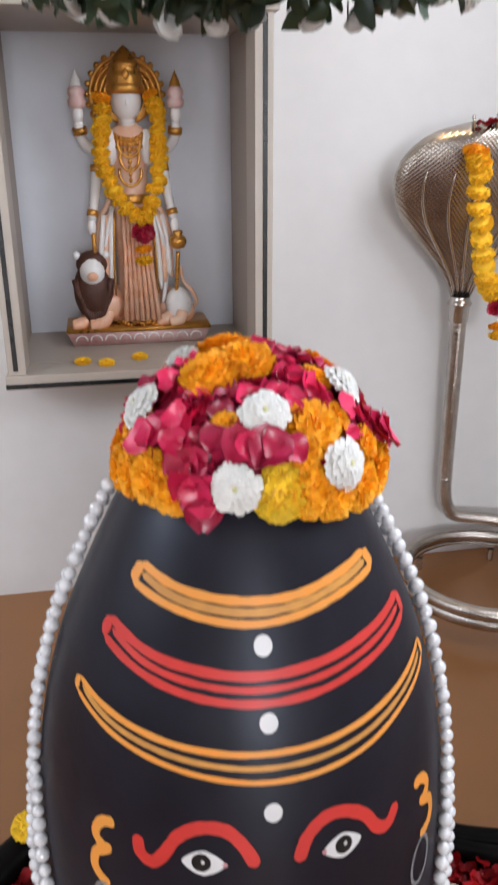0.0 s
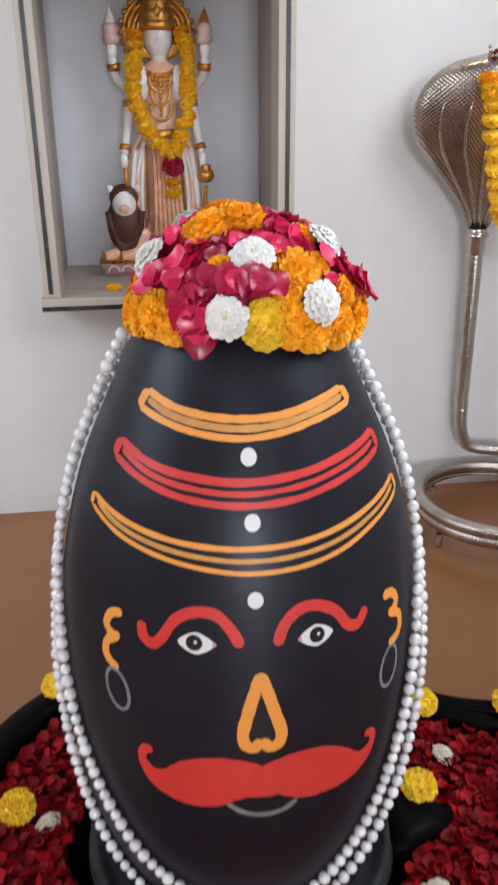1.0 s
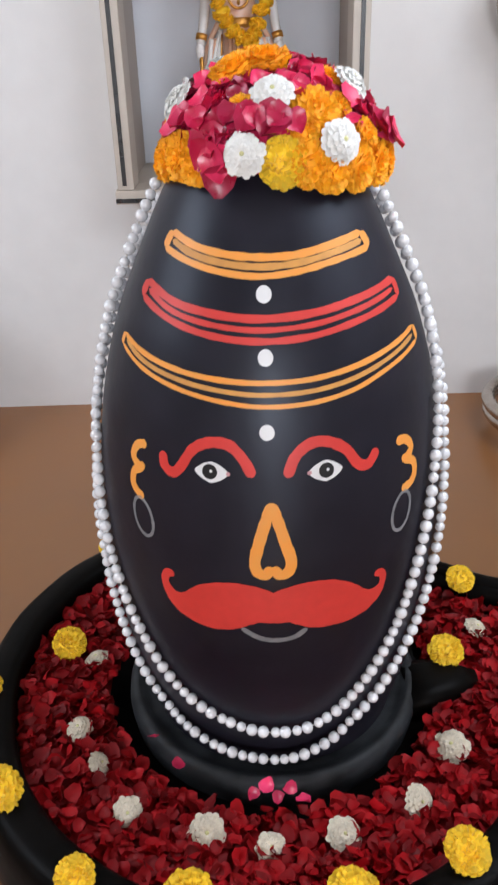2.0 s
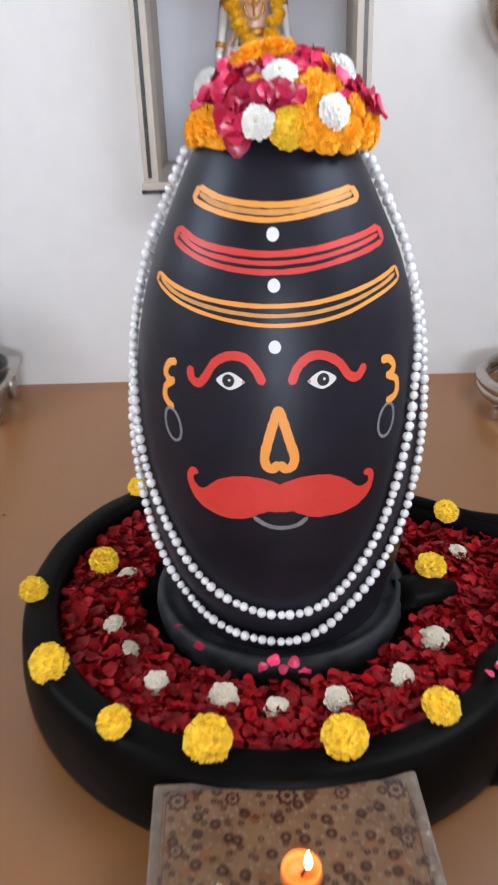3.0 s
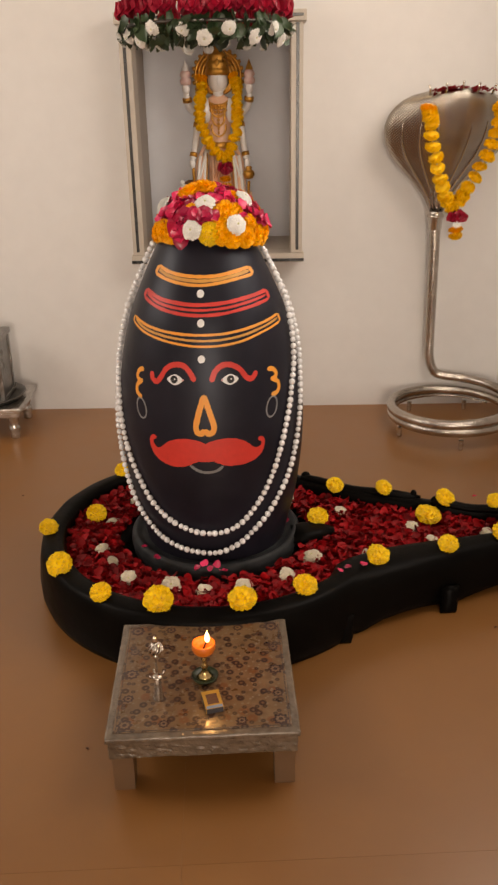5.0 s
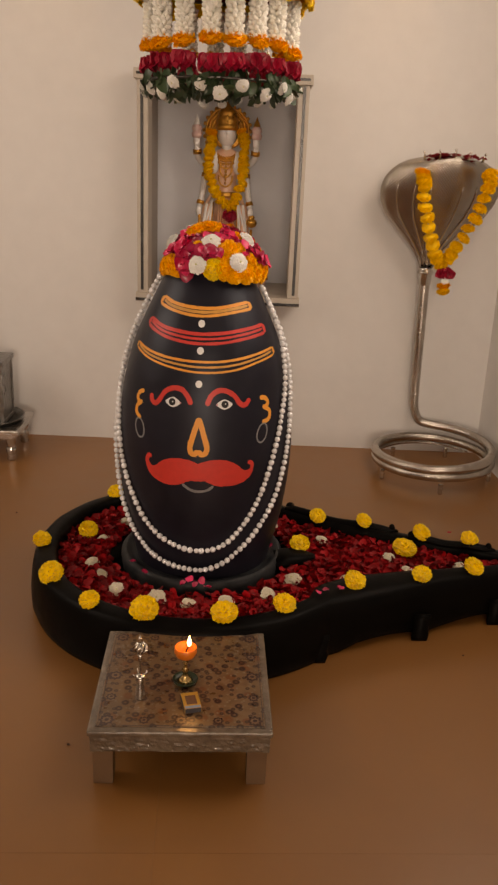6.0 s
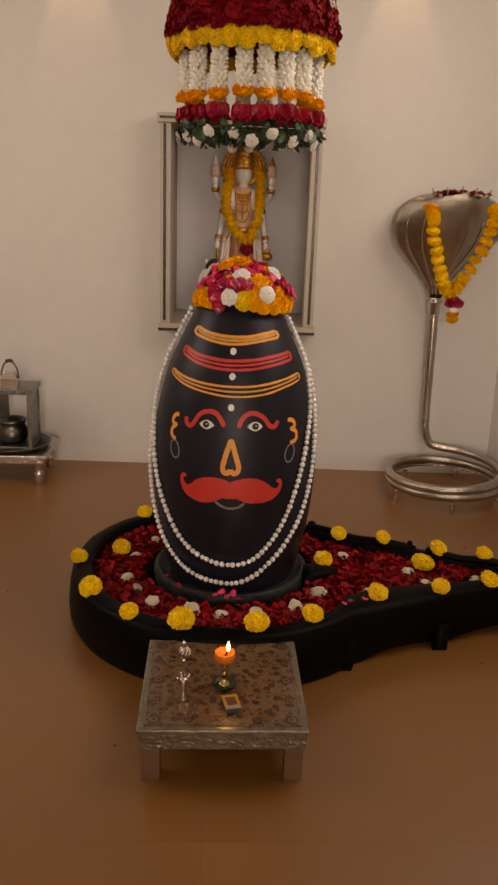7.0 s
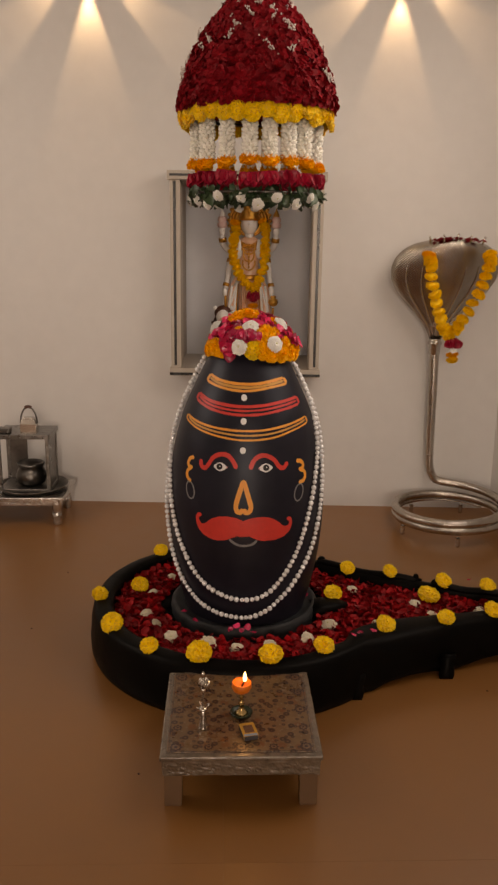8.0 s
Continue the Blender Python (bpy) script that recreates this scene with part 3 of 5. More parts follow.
    for az, t in ((-44.5, 0.35), (39.3, -0.35)):
        bm = bmesh.new()
        ring = [(az + math.degrees((math.cos(a) * .0165 * math.cos(t) - math.sin(a) * .026 * math.sin(t)) / .243), .576 + math.cos(a) * .0165 * math.sin(t) + math.sin(a) * .026 * math.cos(t)) for a in [2 * math.pi * i / 16 for i in range(17)]]
        stroke(bm, ring, .0046, 60, closed=True)
        part("earring_loop", bm, M_GREY, g, "thin grey painted loop")
    for az, pu in ((-20.3, -20.8), (13.1, 13.3)):
        bm = bmesh.new()
        almond(bm, az, .6615, .0212, .0132, .0008)
        eye = part("painted_eye", bm, M_WHITE, g, "white painted almond shape with a black ring")
        for ra, m_, lift in ((.0094, M_INK, .0011), (.0020, M_WHITE, .0014)):
            bm = bmesh.new()
            disc(bm, pu + (0.4 if ra < .005 else 0), .6620 + (.0010 if ra < .005 else 0), ra, ra, lift, n=20)
            part("painted_ring", bm, m_, eye)
        bm = bmesh.new()
        disc(bm, az + (5.1 if az < 0 else -4.9), .6615, .0026, .0026, .0011, n=12)
        part("painted_corner", bm, M_PINK, eye)
    bm = bmesh.new()
    stroke(bm, [(-3.0, .623), (-4.6, .603), (-6.5, .575), (-7.9, .548), (-7.0, .533), (-4.8, .530), (-3.1, .541)], .0145, 50)
    stroke(bm, [(-2.7, .623), (-1.2, .603), (0.7, .575), (2.4, .548), (1.4, .533), (-1.0, .530), (-2.9, .541)], .0145, 50, lift=.0010)
    disc(bm, -2.9, .6175, .0092, .0100, .0012, n=20)
    part("nose_outline", bm, M_ORANGE, g, "orange painted pointed outline")
    bm = bmesh.new()
    stroke(bm, [(1.5, .479, .046), (-2.6, .477, .046), (-7, .482, .056), (-11.7, .482, .067), (-16, .478, .074), (-20.5, .473, .073), (-25.5, .468, .061), (-30, .467, .041), (-33.6, .473, .025), (-36.0, .487, .014), (-36.4, .500, .0125), (-35.0, .509, .0125), (-32.9, .508, .010)], .03, 90)
    stroke(bm, [(-6.6, .479, .046), (-2.6, .477, .046), (1.2, .482, .056), (5.8, .482, .067), (10, .479, .074), (15, .475, .072), (20, .469, .059), (24.5, .466, .041), (28.4, .470, .024), (31.0, .481, .013), (31.5, .494, .0115), (30.2, .502, .0115), (28.2, .501, .009)], .03, 90, lift=.0010)
    disc(bm, -2.6, .476, .020, .019, .0013, n=24)
    part("moustache", bm, M_RED, g, "broad red painted curl")
    bm = bmesh.new()
    stroke(bm, [(-12.4, .444), (-7.6, .430), (-2.6, .425), (3.0, .429), (7.0, .442)], .0075, 40, lift=.0006)
    part("lip_stroke", bm, M_GREY, g, "grey painted arc")


linga()


def necklaces():
    """Two long loops of pearls lying over the stone."""
    rnd = random.Random(7)
    bm = bmesh.new()
    bmesh.ops.create_uvsphere(bm, u_segments=12, v_segments=8, radius=1)
    me = bpy.data.meshes.new("bead")
    bm.to_mesh(me)
    bm.free()
    me.materials.append(M_PEARL)
    me.polygons.foreach_set("use_smooth", [True] * len(me.polygons))
    inner = [(-99, .955), (-96, .90), (-93.5, .85), (-91, .79), (-88.5, .72), (-85.5, .67), (-78, .62), (-73, .57), (-67.2, .52), (-62.3, .47), (-57, .42), (-50, .37), (-42, .32), (-29.5, .276), (-15, .253), (-4, .247), (7, .251), (17, .271), (27, .32), (34, .37), (39.2, .42), (43.2, .47), (47.4, .52), (52.3, .57), (57, .62), (62.5, .67), (67.2, .72), (72, .77), (78, .82), (82, .88), (84, .945)]
    outer = [(-118, .93), (-108, .84), (-98, .74), (-91, .67), (-88.5, .62), (-87.5, .57), (-86, .52), (-83.5, .47), (-80, .42), (-75, .37), (-69, .32), (-60, .27), (-45, .222), (-26, .195), (-8, .185), (2, .186), (11, .197), (21, .219), (34, .268), (43.5, .32), (51, .37), (56, .42), (59.5, .47), (63, .52), (67.2, .57), (71, .62), (75, .67), (80.7, .72), (85.5, .77), (89, .82), (95, .88), (104, .94)]
    for ctrl, floor_r in ((inner, 0.234), (outer, 0.227)):
        t = thing("pearl_necklace", "long loop of round white pearls draped on the stone", "necklace", "pearl necklaces", place=(STONE_X, AY, 0))
        pts = []
        for p in curve_points([(a, z * 100, 0) for a, z in ctrl], 900):
            z = p.y / 100
            hang = min(1, max(0, (z - 0.62) / 0.2))
            q = on_stone(p.x, z, 0.0076 + hang * 0.0055)
            r = math.hypot(q.x, q.y)
            if r < floor_r and z < 0.30:
                q.x, q.y = q.x * floor_r / r, q.y * floor_r / r
            pts.append(q)
        bm = bmesh.new()
        tube(bm, pts[::6], 0.0009, 5)
        part("thread", bm, M_CORD, t, "thin cotton thread")
        left, radius = 0.0, 0.0076
        for a, b in zip(pts, pts[1:]):
            left -= (b - a).length
            if left <= 0:
                radius = rnd.choice((0.0071, 0.0078, 0.0084))
                o = new("bead", me)
                o.parent = t
                o.matrix_basis = Matrix.Translation(b) @ Matrix.Diagonal((radius, radius, radius, 1))
                left += radius * 2.02


necklaces()

# ---- basin ----


def basin_loop(r, near, far, tip_x, skew=(1.0, 1.0), n_arc=84, n_side=22, n_tip=8):
    """Outline of the round basin with its spout to +x. near and far: (x, y at the round part, y at the tip, bow)."""
    a0 = math.atan2(near[1] - AY, near[0] - AX)
    a1 = math.atan2(far[1] - AY, far[0] - AX)
    pts = []
    while a0 > a1:
        a0 -= 2 * math.pi
    for i in range(n_arc):
        a = a1 + (a0 + 2 * math.pi - a1) * i / (n_arc - 1)
        pts.append((AX + r * math.cos(a), AY + r * math.sin(a)))
    p0, p1 = pts[-1], (tip_x, near[2])
    for i in range(1, n_side):
        f = i / n_side
        bow = math.sin(math.pi * f ** skew[0]) * near[3]
        pts.append((p0[0] + (p1[0] - p0[0]) * f, p0[1] + (p1[1] - p0[1]) * f + bow))
    q0, q1 = (tip_x, far[2]), pts[0]
    hw, cy = (far[2] - near[2]) / 2, (far[2] + near[2]) / 2
    for i in range(n_tip + 1):
        a = -math.pi / 2 + math.pi * i / n_tip
        pts.append((tip_x + math.cos(a) * hw * 0.6, cy + math.sin(a) * hw))
    for i in range(1, n_side):
        f = i / n_side
        bow = math.sin(math.pi * (1 - f) ** skew[1]) * far[3]
        pts.append((q0[0] + (q1[0] - q0[0]) * f, q0[1] + (q1[1] - q0[1]) * f + bow))
    return pts


BED = basin_loop(0.430, (0.32, 0.345, 0.562, 0.080), (0.16, 1.05, 0.608, -0.092), 0.96, (0.45, 0.6))


def basin():
    g = thing("stone_basin", "low black stone basin with a raised rim and a long spout", "stone basin")
    outer = basin_loop(0.497, (0.375, 0.31, 0.535, 0.010), (0.14, 1.13, 0.635, -0.088), 1.00, (1.0, 0.6))
    inner = BED

    def mix(f, z, grow=0.0):
        ring = []
        for (ax_, ay_), (bx, by) in zip(outer, inner):
            x, y = ax_ + (bx - ax_) * f, ay_ + (by - ay_) * f
            d = math.hypot(x - AX, y - AY)
            wob = 0.0018 * noise.noise(Vector((x * 9, y * 9, z * 12)))
            under = 0.0
            if x > 0.40:
                under = min(1, (x - 0.40) / 0.05) * (0.006 + 0.016 * abs(math.sin((x - 0.38) * 10.5)) + 0.03 * max(0, x - 0.68))
            zz = max(z, under * (1 - z / 0.16) + z) if z < 0.16 else z
            ring.append((x + (x - AX) / d * (grow + wob), y + (y - AY) / d * (grow + wob), zz + wob))
        return ring

    bm = bmesh.new()
    rings = [mix(0, 0.0, 0.002), mix(0, 0.02, 0.008), mix(0, 0.06, 0.010), mix(0, 0.11, 0.006), mix(0, 0.142, 0.0), mix(0.1, 0.155), mix(0.28, 0.161), mix(0.7, 0.163), mix(0.9, 0.159), mix(1.0, 0.150), mix(1.02, 0.13), mix(1.03, 0.10)]
    vs = loft(bm, rings)
    bm.faces.new(vs[-1])
    bm.faces.new(vs[0][::-1])
    part("basin_body", bm, M_BASIN, g)
    # small carved feet under the near side of the spout
    for x, y in ((0.352, 0.287), (0.655, 0.402), (0.90, 0.492), (0.68, 0.730), (0.90, 0.640)):
        bm = bmesh.new()
        loft(bm, [[(x + u * w + v * .35 * d, y + v * d, z) for u, v in ((-1, -1), (1, -1), (1, 1), (-1, 1))] for w, d, z in ((.021, .017, 0), (.024, .019, .012), (.020, .014, .035), (.024, .010, .060), (.024, .004, .075))], True, True, True)
        part("carved_foot", bm, M_BASIN, g, "small carved stone foot")
    # raised ridge with end knobs on the far rim of the spout
    for a, b in (((0.31, 0.930), (0.655, 0.765)), ((0.68, 0.722), (0.93, 0.640))):
        bm = bmesh.new()
        pts = [(a[0] + (b[0] - a[0]) * i / 14, a[1] + (b[1] - a[1]) * i / 14 - (0.022 if a[0] < 0.5 else 0.004) * math.sin(math.pi * i / 14), 0.163 + 0.003 * math.sin(i * 0.8)) for i in range(15)]
        tube(bm, pts, [0.016] * 13 + [0.013, 0.008], 10, squash=0.75)
        blob(bm, (a[0] + .01, a[1], 0.170), (0.015, 0.012, 0.014), u=10, v=8)
        blob(bm, (b[0] - .02, b[1] + .008, 0.170), (0.010, 0.010, 0.013), u=10, v=8)
        part("rim_ridge", bm, M_BASIN, g, "carved ridge ending in small knobs")
    bm = bmesh.new()
    revolve(bm, [(0.244, 0.10), (0.248, 0.128), (0.246, 0.145), (0.238, 0.153), (0.230, 0.152), (0.221, 0.145), (0.212, 0.142), (0.190, 0.141)], 96, (AX + 0.002, AY, 0), 0.985, 0.985)
    part("collar", bm, M_DUST, g, "dusty black stone collar round the foot")
    bm = bmesh.new()
    rings = []
    for f, w, z in ((0, .050, .150), (.3, .046, .158), (.7, .036, .156), (1, .012, .146)):
        c = Vector((0.245 + 0.125 * f, 0.604 + 0.012 * f, 0))
        rings.append([(c.x, c.y - w, 0.118), (c.x, c.y - w, z - .008), (c.x, c.y - w * .6, z), (c.x, c.y + w * .6, z), (c.x, c.y + w, z - .008), (c.x, c.y + w, 0.118)])
    loft(bm, rings, True, True, True)
    part("lip", bm, M_BASIN, g, "short black stone tongue pointing to the spout")


basin()


BED_AT = np.array(BED)
BED_NEXT = np.roll(BED_AT, -1, axis=0)


def in_bed(x, y, margin=0.0):
    """Whether a place lies on the petal bed inside the rim."""
    if math.hypot(x - AX, y - AY) < 0.272 + margin * 0.3:
        return False
    p, ab, q = np.array((x, y)), BED_NEXT - BED_AT, BED_AT
    cross = (q[:, 1] > y) != (BED_NEXT[:, 1] > y)
    at_x = q[:, 0] + (y - q[:, 1]) / np.where(ab[:, 1] == 0, 1e-9, ab[:, 1]) * ab[:, 0]
    inside = np.count_nonzero(cross & (x < at_x)) % 2 == 1
    f = np.clip(((p - q) * ab).sum(1) / (ab * ab).sum(1).clip(1e-12), 0, 1)
    gap = np.hypot(*(p - q - ab * f[:, None]).T).min()
    return (gap if inside else -gap) > margin


def petal_bed():
    rnd = random.Random(11)
    bm = bmesh.new()
    step = 0.012
    grid = {}
    for i in range(-40, 84):
        for j in range(10, 100):
            x, y = i * step, j * step
            if in_bed(x, y, -0.010):
                z = 0.118 + 0.008 * noise.noise(Vector((x * 22, y * 22, 0))) + 0.006 * noise.noise(Vector((x * 70, y * 70, 4)))
                grid[i, j] = bm.verts.new((x, y, z))
    for (i, j), v in list(grid.items()):
        q = [grid.get(k) for k in ((i, j), (i + 1, j), (i + 1, j + 1), (i, j + 1))]
        if all(q):
            bm.faces.new(q)
    count = 0
    while count < 3600:
        x, y = rnd.uniform(-0.42, 0.99), rnd.uniform(0.22, 1.10)
        if not in_bed(x, y, 0.004):
            continue
        count += 1
        m = Matrix.Translation((x, y, 0.122 + rnd.uniform(0, 0.016))) @ Euler((rnd.gauss(0, 0.5), rnd.gauss(0, 0.5), rnd.uniform(0, 6.3))).to_matrix().to_4x4()
        if rnd.random() < 0.25:
            m = m @ Matrix.Rotation(math.pi, 4, "X")
        add_petal(bm, m, rnd.uniform(0.018, 0.029), rnd)
    tagged(finish("rose_petals", bm, M_BED), "thick bed of dark red rose petals filling the basin", "rose petals", kind="stuff")
    # loose petals on the collar and the rim
    bm = bmesh.new()
    for x, y, z in ((-0.165, 0.50, 0.168), (-0.13, 0.455, 0.160), (0.345, 0.345, 0.166), (0.37, 0.36, 0.166), (0.41, 0.37, 0.166), (0.235, 0.64, 0.158), (0.0, 0.40, 0.168), (0.03, 0.395, 0.170), (0.015, 0.385, 0.162), (-0.02, 0.392, 0.160), (0.80, 0.70, 0.186), (0.05, 0.38, 0.156)):
        m = Matrix.Translation((x, y, z + 0.004)) @ Euler((rnd.gauss(0, 0.4), rnd.gauss(0, 0.4), rnd.uniform(0, 6.3))).to_matrix().to_4x4()
        add_petal(bm, m, rnd.uniform(0.017, 0.024), rnd)
    tagged(finish("loose_petals", bm, M_PETAL), "few bright pink-red rose petals fallen on the stone", "rose petals", kind="stuff")


petal_bed()


def basin_flowers():
    rnd = random.Random(5)
    for k, (x, y, r) in enumerate(((-.277, 1.015, .026), (-.330, .745, .029), (-.450, .634, .026), (-.380, .424, .033), (-.256, .285, .026), (-.111, .239, .036), (.092, .228, .034), (.249, .280, .030),
                                   (.326, .655, .029), (.400, .828, .026), (.546, .798, .026), (.455, .412, .030), (.650, .655, .036), (.714, .714, .029), (.656, .458, .027), (.856, .676, .027), (.820, .510, .029))):
        z = 0.142 if in_bed(x, y) else 0.160
        if y > 0.66 and x > 0.38:
            z = 0.170
        if k == 8:
            z = 0.152   # on the stone tongue
        o = lay("marigold", MARI_Y[k % 3], (x, y, z + 0.006 + r * 0.12), r, (rnd.gauss(0, .15), -.62 + rnd.gauss(0, .15), 1), rnd.uniform(0, 6))
        tagged(o, "bright yellow marigold head laid on the basin", "marigold", "marigolds on the basin")
    for k, (x, y, r) in enumerate(((-.280, .719, .022), (-.291, .560, .024), (-.252, .489, .020), (-.201, .403, .023), (-.089, .360, .027), (-.002, .330, .022), (.099, .342, .025), (.213, .385, .026), (.289, .476, .029), (.407, .738, .024), (.635, .541, .021), (-.225, .852, .018), (.258, .836, .019), (.80, .575, .020), (.600, .628, .022), (.440, .478, .018))):
        o = lay("chrysanthemum", CREAM[k % 2], (x, y, 0.134), r, (rnd.gauss(0, .3), -.45 + rnd.gauss(0, .3), 1), rnd.uniform(0, 6))
        tagged(o, "small cream chrysanthemum lying on the rose petals", "chrysanthemum", "chrysanthemums on the petals")


basin_flowers()


def flower_crown():
    """The heap of flowers on top of the stone."""
    rnd = random.Random(21)
    c = Vector((0.042, 0.66, 0.972))
    rad = Vector((0.130, 0.130, 0.116))

    def at(az, el, f=1.0):
        a, e = radians(az), radians(el)
        n = Vector((math.sin(a) * math.cos(e), -math.cos(a) * math.cos(e), math.sin(e)))
        return c + Vector((n.x * rad.x, n.y * rad.y, n.z * rad.z)) * f, n

    oranges = [(-86, 6, .026), (-58, 12, .028), (-72, 9, .026), (-83, 29, .023), (-55, 66, .031), (-25, 80, .031), (-150, 72, .032), (55, 58, .018), (20, 36, .029), (12, 10, .026), (24, 6, .026), (40, 5, .027), (56, 5, .027), (70, 4, .027), (50, 20, .022), (-25, 40, .016), (80, 24, .016), (-100, 18, .020), (-46, 9, .024), (10, 24, .018), (38, 38, .018),
               (-108, 6, .028), (-128, 7, .030), (-150, 8, .030), (-172, 7, .030), (166, 8, .030), (146, 7, .030), (126, 8, .030), (106, 6, .029), (88, 7, .028), (120, 40, .034), (-150, 38, .034), (165, 52, .034), (105, 28, .026)]
    whites = ((-5, 45, .0245), (28, 19, .0255), (-18, 15, .0245), (-82, 38, .026), (62, 48, .024), (-118, 60, .022), (140, 30, .030), (-160, 26, .030))
    heads = [(at(az, el)[1], r * 0.86) for az, el, r in oranges] + [(at(az, el)[1], r * 0.95) for az, el, r in whites] + [(at(0, 11)[1], .025)]

    def free(n, shrink=1.0):
        """Whether no flower head sits in this direction."""
        return all(n.angle(d) * 0.127 > r * shrink for d, r in heads)

    # the packed inside of the heap
    bm = bmesh.new()
    revolve(bm, [(0.116, 0.993), (0.118, 1.004), (0.112, 1.03), (0.088, 1.056), (0.05, 1.074), (0.0, 1.078)], 40, (c.x, c.y, -0.012))
    for k in range(820):
        az, el = rnd.uniform(0, 360), math.degrees(math.asin(rnd.uniform(0.16, 1)))
        p, n = at(az, el, rnd.uniform(0.93, 1.05))
        if free(n, 1.02):
            m = Matrix.Translation(p) @ aim(n + Vector((rnd.gauss(0, .4), rnd.gauss(0, .4), rnd.gauss(0, .4))), rnd.uniform(0, 6.3))
            add_petal(bm, m, rnd.uniform(0.020, 0.031), rnd, rnd.uniform(.2, .6))
    tagged(finish("rose_petal_heap", bm, M_PETAL), "heap of pink-red rose petals on top of the black stone", "rose petals", kind="stuff")
    for k, (az, el, r) in enumerate(oranges):
        p, n = at(az, el, 1.03 if el > 60 else 1.02)
        o = lay("marigold", MARI_O[k % 3], p - n * r * 0.25, r, n, rnd.uniform(0, 6))
        tagged(o, "deep orange marigold head in the flower heap", "marigold", "marigolds of the flower heap")
    p, n = at(0, 11, 1.03)
    tagged(lay("marigold", MARI_Y[1], p - n * 0.006, 0.0275, n), "large golden yellow marigold head in the flower heap", "marigold", "marigolds of the flower heap")
    for k, (az, el, r) in enumerate(whites):
        p, n = at(az, el, 1.13)
        tagged(lay("chrysanthemum", CHRYS[k % 2], p - n * 0.006, r, n, rnd.uniform(0, 6)), "white chrysanthemum head in the flower heap", "chrysanthemum", "chrysanthemums of the flower heap")
    # the big drooping petals of the front and side
    bm = bmesh.new()
    for az, el, s, f in ((-37, 20, .042, 1.06), (-42, 22, .040, 1.05), (-31, 10, .042, 1.06), (-31, 2, .038, 1.05), (-36, 14, .044, 1.09), (68, 20, .044, 1.10), (74, 16, .040, 1.14), (62, 24, .038, 1.10), (-5, 30, .042, 1.10), (-17, 31, .038, 1.09), (-46, 34, .034, 1.09), (-66, 26, .040, 1.09), (-60, 30, .034, 1.10), (46, 40, .030, 1.08), (-2, 31, .030, 1.14), (6, 29, .028, 1.12), (-14, 31, .028, 1.12), (-28, 33, .030, 1.10), (-50, 40, .030, 1.12), (-46, 30, .028, 1.12)):
        p, n = at(az, el, f)
        add_petal(bm, Matrix.Translation(p) @ aim(n + Vector((rnd.gauss(0, .18), 0, rnd.gauss(0, .18))), rnd.uniform(-.8, .8)), s, rnd, 0.35)
    tagged(finish("large_rose_petals", bm, M_PETAL), "large pink-red rose petals drooping from the flower heap", "rose petals", kind="stuff")


flower_crown()

# ---- offering table ----
TABLE_Z = 0.142


